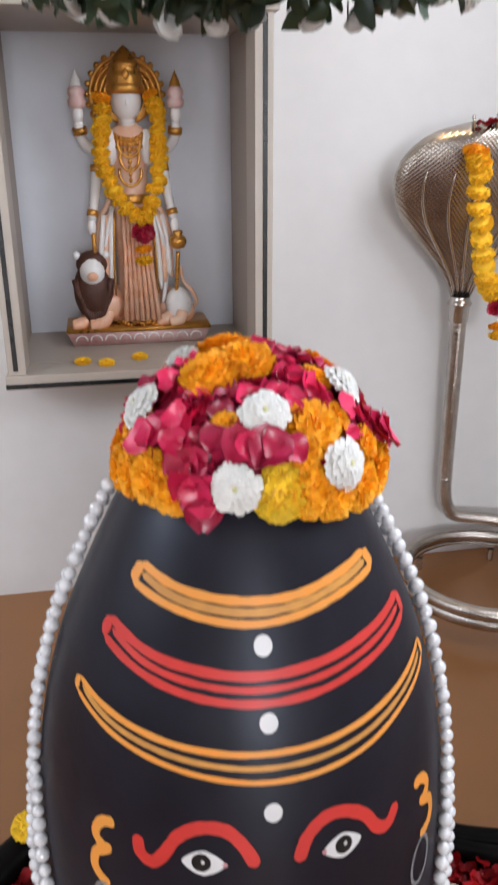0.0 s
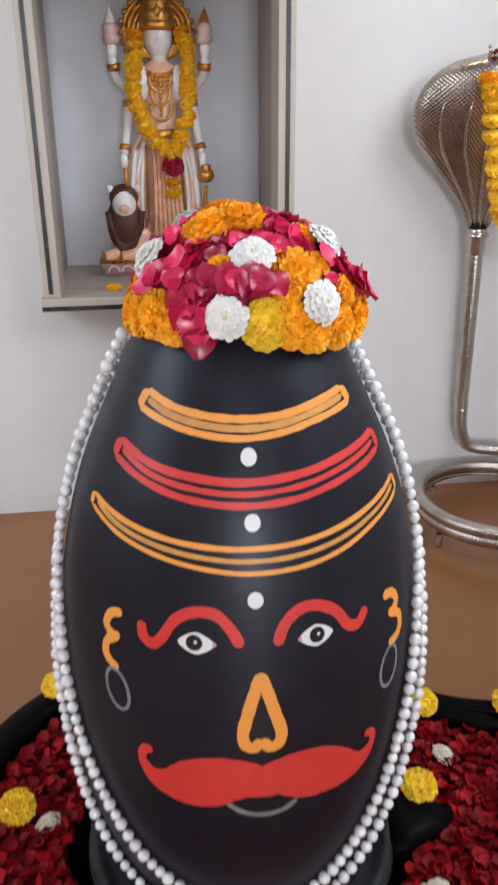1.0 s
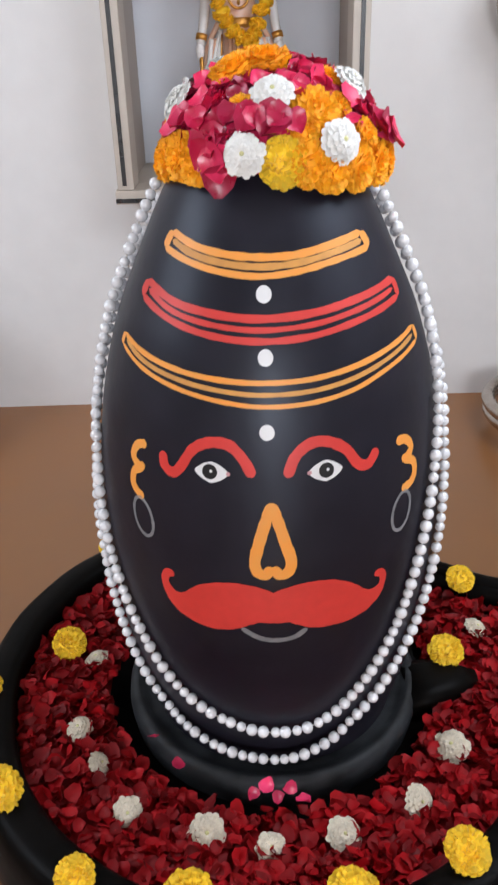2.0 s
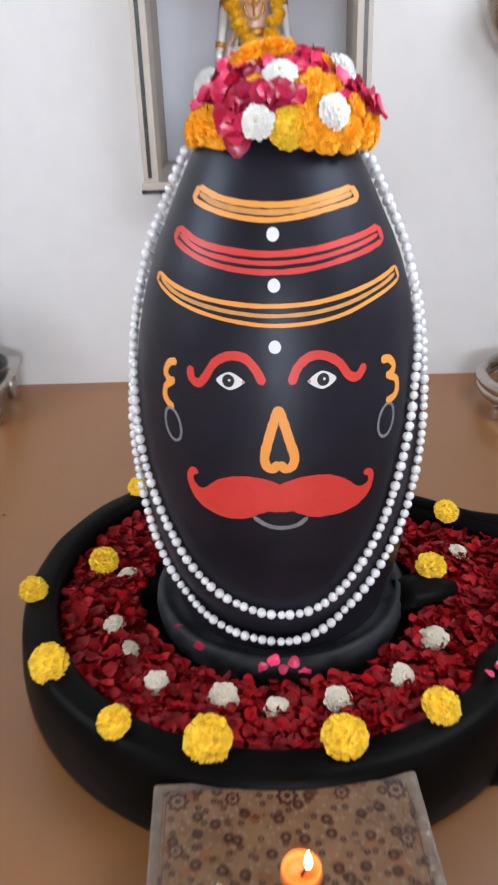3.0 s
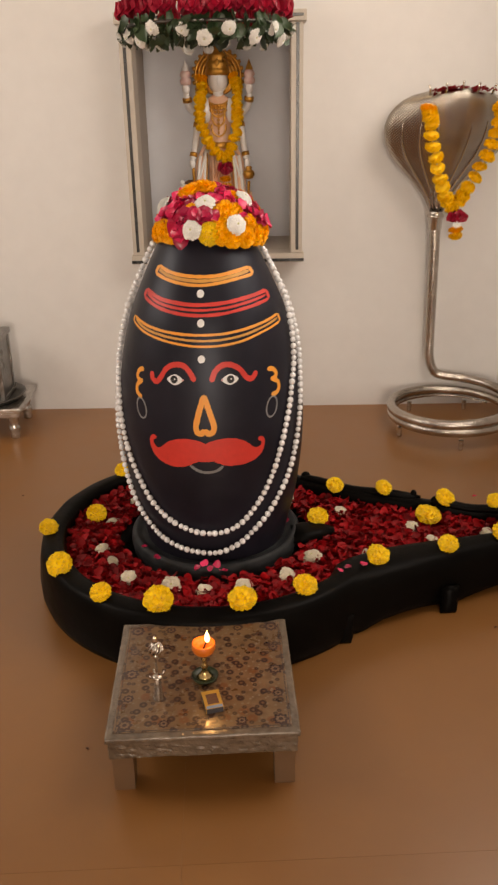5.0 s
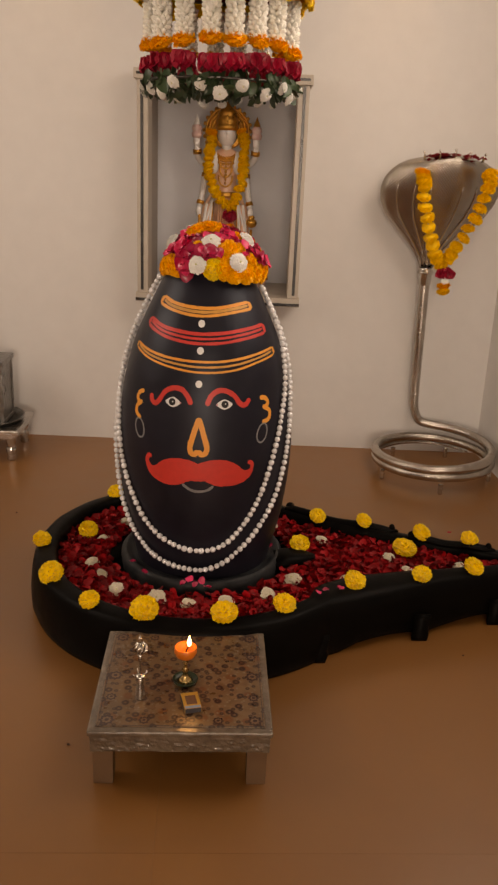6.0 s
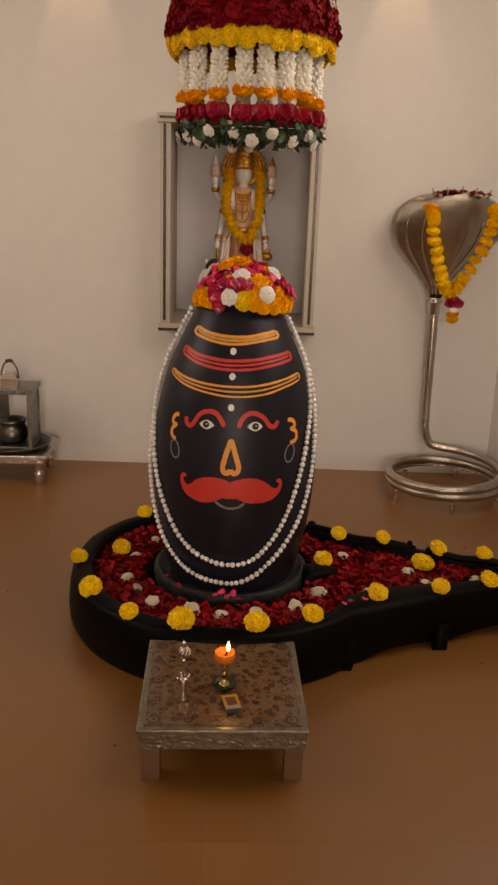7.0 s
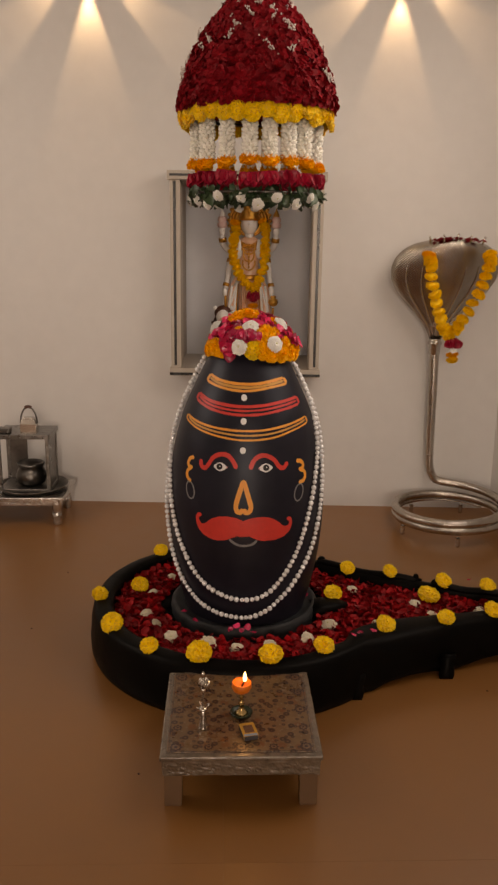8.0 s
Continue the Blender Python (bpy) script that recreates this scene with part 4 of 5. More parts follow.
def offering_table():
    g = thing("offering_table", "low square silver-clad offering table wrapped in clear plastic", "low table")
    bm = bmesh.new()
    box(bm, -0.192, 0.192, -0.190, 0.190, TABLE_Z - 0.014, TABLE_Z - 0.001, 0.004)
    part("tabletop", bm, M_PLASTIC, g, "silver edge under clear wrap", smooth=False)
    bm = bmesh.new()
    box(bm, -0.176, 0.176, -0.174, 0.174, TABLE_Z - 0.0009, TABLE_Z + 0.0012, 0.0006)
    part("printed_sheet", bm, M_PRINT, g, "printed sheet with small brown and red rosettes", smooth=False)
    # the rosettes of the border, one mesh for all
    bm = bmesh.new()
    rosette = []
    for rr, z, mi in ((1.0, 0.0004, 0), (0.62, 0.0007, 1), (0.30, 0.0010, 0)):
        ring = [(rr * (1 + 0.14 * math.cos(8 * a)) * math.cos(a) * 0.0150, rr * (1 + 0.14 * math.cos(8 * a)) * math.sin(a) * 0.0150, z) for a in [2 * math.pi * j / 40 for j in range(40)]]
        bm.faces.new([bm.verts.new(q) for q in ring]).material_index = mi
    me = bpy.data.meshes.new("printed_rosette")
    bm.to_mesh(me)
    bm.free()
    me.materials.append(mat("printed_maroon", (0.040, 0.013, 0.010), 0.3, vary=0.3, scale=120, coat=0.6))
    me.materials.append(mat("printed_gold", (0.17, 0.10, 0.055), 0.3, vary=0.2, scale=120, coat=0.6))
    for k in range(4):
        for i in range(4):
            p = Matrix.Rotation(k * math.pi / 2, 4, "Z") @ Vector((-0.155 + i * 0.0775, -0.155, 0))
            o = new("printed_rosette", me)
            o.parent = g
            s = 1.0 if i % 2 == 0 else 0.72
            o.matrix_basis = Matrix.Translation((p.x, p.y, TABLE_Z + 0.0012)) @ Matrix.Diagonal((s, s, 1, 1))
    for k in range(4):
        for w, h, off, m_ in ((0.335, 0.0012, 0.171, M_STRIKE),):
            bm = bmesh.new()
            box(bm, -w / 2, w / 2, -off - h, -off, TABLE_Z + 0.0012, TABLE_Z + 0.0015)
            bmesh.ops.transform(bm, matrix=Matrix.Rotation(k * math.pi / 2, 4, "Z"), verts=bm.verts)
            part("printed_line", bm, m_, g, "thin dark printed border line", smooth=False)
    for a in range(4):
        bm = bmesh.new()
        rings = []
        for i in range(71):
            u = -0.186 + 0.372 * i / 70
            wz = 0.0028 * noise.noise(Vector((u * 22, a * 5 + 2, 1)))
            ring = []
            for j in range(8):
                f = j / 7
                crease = 0.0022 * noise.noise(Vector((u * 60 + f * 3, f * 4, a * 3))) + 0.0013 * noise.noise(Vector((u * 190, f * 9, a * 3 + 5)))
                ring.append((u, -0.1875 + 0.003 * f - crease * min(1, 4 * f), TABLE_Z - 0.0135 + (wz - 0.040) * f))
            rings.append(ring + [(u, -0.172, TABLE_Z - 0.0535 + wz), (u, -0.172, TABLE_Z - 0.0135)])
        loft(bm, rings, True, True, True)
        bmesh.ops.transform(bm, matrix=Matrix.Rotation(a * math.pi / 2, 4, "Z"), verts=bm.verts)
        part("apron", bm, M_PLASTIC, g, "silver apron under crinkled clear plastic", smooth=False)
    for sx in (-1, 1):
        for sy in (-1, 1):
            bm = bmesh.new()
            c = (sx * 0.161, sy * 0.158)
            loft(bm, [[(c[0] + u * w, c[1] + v * w, z) for u, v in ((-1, -1), (1, -1), (1, 1), (-1, 1))] for w, z in ((.0195, 0), (.0205, .004), (.0205, .06), (.0215, .10))], True, True, True)
            part("leg", bm, M_LEGS, g, "square cream leg", smooth=False)


offering_table()


def floor_crumbs():
    for k, (x, y) in enumerate(((-0.667, 1.20), (-0.702, 0.72), (-0.255, -0.061), (0.754, 0.312))):
        bm = bmesh.new()
        bmesh.ops.create_icosphere(bm, subdivisions=1, radius=1)
        for v in bm.verts:
            v.co *= 1 + 0.3 * noise.noise(v.co * 2 + Vector((k, 0, 0)))
        o = finish("crumb", bm, M_MANE)
        o.matrix_world = Matrix.Translation((x, y, 0.0026)) @ Matrix.Diagonal((0.0038, 0.003, 0.0024, 1))
        tagged(o, "tiny dark crumb lying on the tan floor", "crumb", "crumbs on the floor")


floor_crumbs()


def lamp():
    g = thing("oil_lamp", "small brass stem lamp with a burning wick on the table", "oil lamp", place=(0.003, -0.020, TABLE_Z + 0.0012))
    bm = bmesh.new()
    revolve(bm, [(0, 0), (.016, 0), (.017, .003), (.013, .007), (.0075, .014), (.0055, .024), (.0085, .029), (.005, .035), (.0042, .044), (.007, .048), (.0042, .052), (.006, .057), (.012, .062), (0, .062)], 28)
    part("stem", bm, M_BRASS, g, "turned brass stem and foot")
    bm = bmesh.new()
    revolve(bm, [(.004, .058), (.013, .061), (.021, .067), (.0255, .077), (.0245, .088), (.0225, .090), (.019, .080), (.010, .076), (0, .075)], 28)
    part("cup", bm, M_COPPER, g, "orange-lit bowl of the lamp")
    bm = bmesh.new()
    tube(bm, [(0, 0, .074), (.003, -.002, .084), (.007, -.002, .093)], .0022, 8)
    part("wick", bm, M_WICK, g)
    bm = bmesh.new()
    revolve(bm, [(0, 0), (.004, .004), (.0055, .010), (.0042, .018), (.0018, .025), (0, .030)], 16, (.008, -.002, .090))
    part("flame", bm, M_FLAME, g, "bright warm flame")
    data = bpy.data.lights.new("flame_light", "POINT")
    data.energy, data.color, data.shadow_soft_size = 0.22, (1.0, 0.55, 0.2), 0.012
    o = new("flame_light", data)
    o.location = (0.010, -0.024, TABLE_Z + 0.130)
    o2 = bmesh.new()
    revolve(o2, [(0, 0), (.020, .0), (.026, .003), (.029, .009), (.027, .010), (.022, .004), (0, .002)], 32)
    saucer = finish("lamp_saucer", o2, mat("green_enamel", (0.012, 0.024, 0.008), 0.35, second=(0.022, 0.030, 0.010), scale=40))
    saucer.location = (0.003, -0.020, TABLE_Z + 0.0014)
    tagged(saucer, "small dark green and red saucer under the lamp", "saucer")
    g.location.z += 0.0022


lamp()


def incense():
    g = thing("incense_holder", "slim silver incense holder standing on the table", "incense holder", place=(-0.092, -0.079, TABLE_Z + 0.0012))
    bm = bmesh.new()
    revolve(bm, [(0, 0), (.011, 0), (.012, .003), (.0095, .008), (.011, .014), (.0085, .020), (.0095, .026), (.0068, .033), (.0078, .038), (.005, .046), (.0042, .052), (0, .052)], 22)
    part("foot", bm, M_SMOOTH, g, "stepped silver foot")
    bm = bmesh.new()
    revolve(bm, [(0, .050), (.010, .052), (.0115, .055), (.008, .058), (.003, .060), (0, .060)], 20)
    for k in range(4):
        a = k * math.pi / 2 + 0.5
        tube(bm, [(.008 * math.cos(a), .008 * math.sin(a), .055), (.015 * math.cos(a), .015 * math.sin(a), .059), (.016 * math.cos(a), .016 * math.sin(a), .064)], [.0018, .0022, .0014], 6)
    part("collar", bm, M_SMOOTH, g, "small collar with four prongs for sticks")
    bm = bmesh.new()
    revolve(bm, [(.0022, .058), (.0020, .098), (.004, .101), (.0065, .104), (.004, .108), (.003, .110)], 12)
    part("rod", bm, M_SMOOTH, g, "thin silver rod")
    bm = bmesh.new()
    for k in range(10):
        a = 2 * math.pi * k / 10
        tube(bm, [(.0145 * math.sin(math.pi * f) ** .8 * math.cos(a + f * 1.2) + .0006, .0145 * math.sin(math.pi * f) ** .8 * math.sin(a + f * 1.2), .109 + .032 * f) for f in [i / 9 for i in range(10)]], .0018, 6)
    blob(bm, (0, 0, .125), (.0105, .0105, .013), u=12, v=8)
    revolve(bm, [(0, .139), (.006, .141), (.004, .145), (.0055, .149), (.002, .154), (0, .157)], 12)
    part("head", bm, M_SMOOTH, g, "ribbed silver ball with a pointed tip")


incense()


def matchbox():
    g = thing("matchbox", "yellow and blue matchbox lying on the printed table", "matchbox", place=(0.019, -0.103, TABLE_Z + 0.0014))
    g.rotation_euler = (0, 0, radians(12))
    bm = bmesh.new()
    box(bm, -0.0185, 0.0185, -0.027, 0.027, 0, 0.0125, 0.0008)
    part("sleeve", bm, M_MATCH, g, "yellow cardboard sleeve", smooth=False)
    bm = bmesh.new()
    box(bm, -0.0172, 0.0172, -0.0285, 0.0262, 0.0008, 0.0115, 0.0005)
    part("tray", bm, M_STRIKE, g, "dark end of the tray", smooth=False)
    for s in (-1, 1):
        bm = bmesh.new()
        a, b = sorted((s * 0.0184, s * 0.0189))
        box(bm, a, b, -0.0255, 0.0255, 0.0016, 0.0108)
        part("striker", bm, M_STRIKE, g, "dark striking strip", smooth=False)
    bm = bmesh.new()
    box(bm, -0.0115, 0.0115, -0.014, 0.016, 0.0125, 0.0129)
    part("label_bars", bm, M_MANE, g, "dark red printed bar", smooth=False)
    bm = bmesh.new()
    box(bm, -0.0165, 0.0165, -0.0265, -0.019, 0.0125, 0.0129)
    part("label_bars", bm, M_MATCHB, g, "blue printed bar", smooth=False)


matchbox()

# ---- figure in the niche ----


def statue():
    """The marble figure with its lion: one plain mesh."""
    bm = bmesh.new()

    def add(index, fn, *a, **k):
        n0 = len(bm.faces)
        fn(bm, *a, **k)
        mark(bm, n0, index)

    W, P, G, R, B, K = range(6)   # white, peach, gold, rose, brown, black
    # plinth: tapered block with a gilt top edge
    add(R, loft, [[(x, y, z) for x, y in ((-a, -b), (a, -b), (a, b), (-a, b))] for a, b, z in ((.185, .075, 0), (.190, .078, .008), (.203, .086, .040))], True, True, True)
    add(G, loft, [[(x, y, z) for x, y in ((-a, -b), (a, -b), (a, b), (-a, b))] for a, b, z in ((.206, .089, .0405), (.206, .089, .049))], True, True, True)
    for i in range(9):
        add(W, tube, [(-.165 + i * .041 + .016 * math.cos(t), -.083, .016 + .016 * math.sin(t)) for t in [math.pi * j / 8 for j in range(9)]], .0022, 6)
    # skirt with folds
    rings = []
    for z, rx, ry in ((.049, .066, .046), (.07, .068, .05), (.14, .060, .048), (.24, .054, .045), (.32, .058, .044), (.385, .052, .038), (.405, .044, .033)):
        rings.append([(.006 + rx * (1 + .045 * math.sin(11 * a)) * math.cos(a), ry * (1 + .06 * math.sin(11 * a)) * math.sin(a), z) for a in [2 * math.pi * i / 56 for i in range(56)]])
    add(P, loft, rings, True, False, True)
    for k in range(26):
        a = 2 * math.pi * k / 26
        add(G, blob, (.006 + .068 * math.cos(a), .050 * math.sin(a), .056), (.007, .006, .007), None, 8, 6)
    for z_, w_ in ((.565, .046), (.555, .038)):
        add(G, tube, [(w_ * math.sin(t), -.012 - .030 * math.cos(t), z_ - .012 * math.cos(t)) for t in [-1.6 + 3.2 * i / 16 for i in range(17)]], .0065, 8)
    for s in (-1, 1):
        add(W, tube, curve_points([(s * .055, -.035, .38), (s * .078, -.04, .30), (s * .088, -.035, .20), (s * .074, -.03, .11)], 16), [.014] * 16, 8, squash=.5)
        add(P, tube, curve_points([(s * .06, -.03, .40), (s * .098, -.02, .32), (s * .104, -.02, .18)], 14), [.008] * 14, 8)
    # trunk, belt, neck, head
    add(P, revolve, [(.047, .395), (.052, .42), (.047, .46), (.056, .52), (.066, .555), (.060, .575), (.028, .592), (.02, .60)], 28, (.0, 0, 0), 1.0, .62)
    add(G, revolve, [(.050, .385), (.056, .392), (.056, .405), (.050, .412)], 28, (.002, 0, 0), 1.0, .75)
    for z, w in ((.545, .03), (.51, .026), (.47, .03)):
        add(G, tube, [(w * math.sin(t), -.040 - .004 * math.cos(t), z - .035 * math.cos(t)) for t in [-1.9 + 3.8 * i / 16 for i in range(17)]], .0042, 8)
    add(W, tube, [(0, 0, .585), (0, -.002, .615)], .022, 14)
    add(W, blob, (0, -.006, .652), (.042, .040, .052), None, 22, 16)
    add(W, blob, (0, -.044, .647), (.005, .005, .011), None, 10, 8)
    # crown, halo, hair and side discs
    add(G, revolve, [(.045, .668), (.052, .676), (.050, .690), (.045, .696), (.050, .706), (.044, .718), (.040, .732), (.043, .738), (.034, .750), (.020, .770), (.010, .780), (0, .788)], 24, (0, -.004, 0))
    add(G, blob, (0, .030, .680), (.086, .006, .088), None, 24, 16)
    add(G, blob, (0, -.050, .714), (.010, .006, .014), None, 10, 8)
    for r_, t_, s_ in ((.094, .007, 1.0), (.080, .006, 1.0), (.066, .010, 1.0)):
        add(G, tube, [(r_ * math.cos(t), .028, .668 + r_ * math.sin(t)) for t in [-.55 + (math.pi + 1.1) * i / 40 for i in range(41)]], t_, 8)
    for i in range(17):
        t = -.5 + (math.pi + 1.0) * i / 16
        add(G, blob, (.102 * math.cos(t), .028, .668 + .102 * math.sin(t)), (.009, .006, .009), None, 8, 6)
    add(K, blob, (0, .016, .655), (.048, .03, .05), None, 14, 10)
    for s in (-1, 1):
        # raised arms with the emblems
        add(W, tube, curve_points([(s * .050, 0, .565), (s * .092, -.002, .53), (s * .124, -.02, .555), (s * .130, -.035, .60)], 18), [.019 - .0004 * i for i in range(18)], 10)
        add(G, tube, [(s * .1265, -.026, .568), (s * .1285, -.030, .586)], .0195, 12)
        add(W, blob, (s * .130, -.038, .618), (.016, .014, .022), None, 10, 8)
        add(R, revolve, [(.010, 0), (.021, .004), (.024, .020), (.017, .028), (.023, .036), (.020, .050), (.010, .056)], 14, (s * .130, -.038, .632))
        add(W if s < 0 else G, revolve, [(.016, 0), (.012, .014), (.006, .026), (0, .042)], 12, (s * .130, -.038, .686))
        # lowered arms
        add(W, tube, curve_points([(s * .052, 0, .555), (s * .088, -.01, .48), (s * .100, -.03, .41), (s * .113, -.045, .345)], 18), [.0185 - .0004 * i for i in range(18)], 10)
        add(G, tube, [(s * .1075, -.039, .372), (s * .111, -.043, .357)], .0165, 12)
        add(W, blob, (s * .115, -.048, .328), (.013, .012, .024), None, 10, 8)
        add(G, tube, [(s * .088, -.009, .488), (s * .0905, -.013, .47)], .0190, 12)
    add(G, revolve, [(0, 0), (.018, .006), (.025, .020), (.022, .034), (.012, .040), (.015, .048), (.010, .054)], 16, (.122, -.055, .262))
    add(G, tube, curve_points([(.122, -.05, .255), (.118, -.045, .20), (.112, -.04, .12)], 10), .006, 8)
    add(G, tube, [(-.113, -.05, .33), (-.110, -.055, .23)], .006, 8)
    # lion lying round the feet
    add(P, tube, curve_points([(-.115, -.02, .105), (-.04, .01, .105), (.06, .02, .10), (.13, .01, .085)], 18), [.048, .05, .052, .053, .053, .052, .051, .050, .049, .049, .049, .050, .051, .052, .052, .050, .045, .035], 14)
    for x, y in ((-.150, -.058), (-.100, -.068), (.09, -.05)):
        add(P, tube, curve_points([(x + .015, y + .03, .09), (x + .004, y + .01, .068), (x - .022, y, .060), (x - .036, y, .058)], 10), [.020] * 6 + [.017] * 4, 10)
    add(P, blob, (.142, -.02, .078), (.028, .03, .03), None, 12, 8)
    add(P, tube, curve_points([(.15, .0, .08), (.175, -.01, .10), (.16, -.03, .14), (.135, -.03, .17), (.128, -.03, .21)], 16), .006, 8)
    add(B, blob, (-.122, -.034, .150), (.056, .048, .088), None, 22, 16)
    add(W, blob, (-.122, -.060, .208), (.035, .028, .043), None, 18, 14)
    add(P, blob, (-.122, -.088, .198), (.016, .010, .013), None, 12, 8)
    for k in range(15):
        t = math.pi * (0.02 + 0.96 * k / 14)
        for f, z_ in ((1.0, .0), (.72, -.030)):
            add(B, tube, [(-.122 + f * .050 * math.cos(t), -.058, .190 + z_ - .040 * math.sin(t)), (-.122 + f * .046 * math.cos(t), -.066, .165 + z_ - .058 * math.sin(t)), (-.122 + f * .034 * math.cos(t), -.060, .140 + z_ - .064 * math.sin(t))], [.010, .009, .003], 7)
    add(B, blob, (-.122, -.044, .228), (.045, .034, .037), None, 14, 10)
    for s in (-1, 1):
        add(W, blob, (-.122 + s * .040, -.050, .252), (.011, .008, .012), None, 8, 6)
    # haunch and hind paw at the other side
    add(W, blob, (.120, -.030, .100), (.040, .036, .052), None, 16, 12)
    add(P, tube, curve_points([(.128, -.062, .085), (.118, -.072, .066), (.090, -.076, .060)], 8), [.018] * 5 + [.014] * 3, 8)
    # pleats of the robe front, gilt edged, and long scarf ends
    for k in range(7):
        x = -.026 + k * .0105
        add(P, tube, [(x * 1.0, -.050, .38), (.002 + x * 1.15, -.058, .22), (.004 + x * 1.5, -.064, .065)], [.0055, .0060, .0075], 7)
    for k in range(11):
        add(G, blob, (-.040 + k * .009, -.070, .058 + .004 * math.cos(k * 1.6)), (.0055, .005, .006), None, 7, 5)
    for s in (-1, 1):
        for k in range(3):
            add((W, P, W)[k], tube, curve_points([(s * (.056 + .012 * k), -.040, .36), (s * (.066 + .014 * k), -.046, .26), (s * (.070 + .013 * k), -.044, .15 + .02 * k)], 10), [.0075] * 9 + [.004], 7)
        add(G, tube, curve_points([(s * .050, -.045, .37), (s * .058, -.052, .25), (s * .060, -.052, .14)], 10), .0028, 6)
        add(W, blob, (s * .050, -.022, .535), (.022, .020, .048), None, 12, 10)
    for z_ in (.575, .562, .548):
        for k in range(9):
            t = -1.2 + 2.4 * k / 8
            add(G, blob, (.040 * math.sin(t), -.020 - .026 * math.cos(t), z_ - .020 * math.cos(t)), (.0058, .005, .0062), None, 7, 5)
    for k in range(6):
        add(G, blob, (0, -.044, .53 - k * .016), (.007 - .0004 * k, .005, .008), None, 7, 5)
    me_ob = finish("statue", bm, [M_MARBLE, M_PEACH, M_GOLD, M_ROSEPNT, M_MANE, M_INK])
    me_ob.location = (0.082, 2.322, 0.7177)
    me_ob.scale = (1.03, 1.03, 1.03)
    me_ob.rotation_euler = (0, 0, radians(-2.7))
    tagged(me_ob, "painted marble figure in peach robes standing with a lion", "statue")


statue()


def garland_of(name, label, ctrl, n, size, extra, mesh_set, first=None):
    """A string of marigold heads on a thread, with a tassel."""
    g = thing(name, label, "garland", "flower garlands")
    rnd = random.Random(len(ctrl) * 7 + n)
    pts = curve_points(ctrl, n)
    bm = bmesh.new()
    tube(bm, pts, 0.0018, 6)
    part("thread", bm, M_CORD, g, "cotton thread")
    for k, p in enumerate(pts):
        d = (pts[min(k + 1, n - 1)] - pts[max(k - 1, 0)]).normalized()
        me = MARI_O[k % 3] if first and k in first else mesh_set[k % 3]
        lay("marigold", me, p - d * size * 0.35, size * rnd.uniform(0.92, 1.08), d + Vector((rnd.gauss(0, .2), rnd.gauss(0, .2), rnd.gauss(0, .2))), rnd.uniform(0, 6), g, 1.1)
    for kind, p, s in extra:
        p = Vector(p)
        if kind == "rose":
            lay("rose", ROSE[0], p, s, (0, -.5, 1), 0, g, 0.8)
        elif kind == "white":
            lay("white_flower", CHRYS[0], p, s, (0, -1, .2), 0, g)
        else:
            lay("marigold", (MARI_O if kind == "orange" else MARI_G)[1], p, s, (0, -.4, -1), 0, g, 0.9)
    return g


garland_of("statue_garland", "yellow marigold garland with a red rose hung on the figure",
           [(.014, 2.285, 1.395), (.011, 2.272, 1.357), (.004, 2.262, 1.315), (.001, 2.256, 1.277), (.002, 2.252, 1.242), (.009, 2.248, 1.205), (.023, 2.246, 1.167), (.041, 2.244, 1.133), (.065, 2.242, 1.102), (.095, 2.240, 1.078), (.116, 2.242, 1.088), (.130, 2.244, 1.112), (.146, 2.246, 1.157), (.158, 2.250, 1.198), (.160, 2.254, 1.235), (.160, 2.258, 1.268), (.161, 2.264, 1.306), (.160, 2.272, 1.343), (.156, 2.280, 1.371), (.147, 2.290, 1.405)],
           28, 0.0250, [("rose", (.103, 2.238, 1.046), .019), ("rose", (.092, 2.236, 1.038), .013), ("rose", (.116, 2.236, 1.036), .013), ("rose", (.104, 2.234, 1.026), .012), ("orange", (.103, 2.250, 1.000), .025), ("yellow", (.104, 2.250, .970), .026)], MARI_G, (0, 27))


def niche_flowers():
    rnd = random.Random(3)
    for x, y in ((-.098, 2.060), (-.035, 2.03), (.060, 2.075), (.19, 2.065)):
        o = lay("marigold", MARI_G[1], (x, y, 0.7195), 0.022, (0, -.2, 1), rnd.uniform(0, 6), squash=0.55)
        tagged(o, "fallen yellow marigold head lying on the niche sill", "marigold", "marigolds on the sill")
    bm = bmesh.new()
    for x, y in ((.066, 2.262), (.085, 2.266), (.075, 2.256)):
        add_petal(bm, Matrix.Translation((x, y, 0.772)) @ Euler((.3, .2, x * 90)).to_matrix().to_4x4(), .035, rnd)
    tagged(finish("fallen_petals", bm, M_ROSE), "dark red petals fallen on the plinth", "rose petals", kind="stuff")


niche_flowers()

# ---- silver serpent stand ----


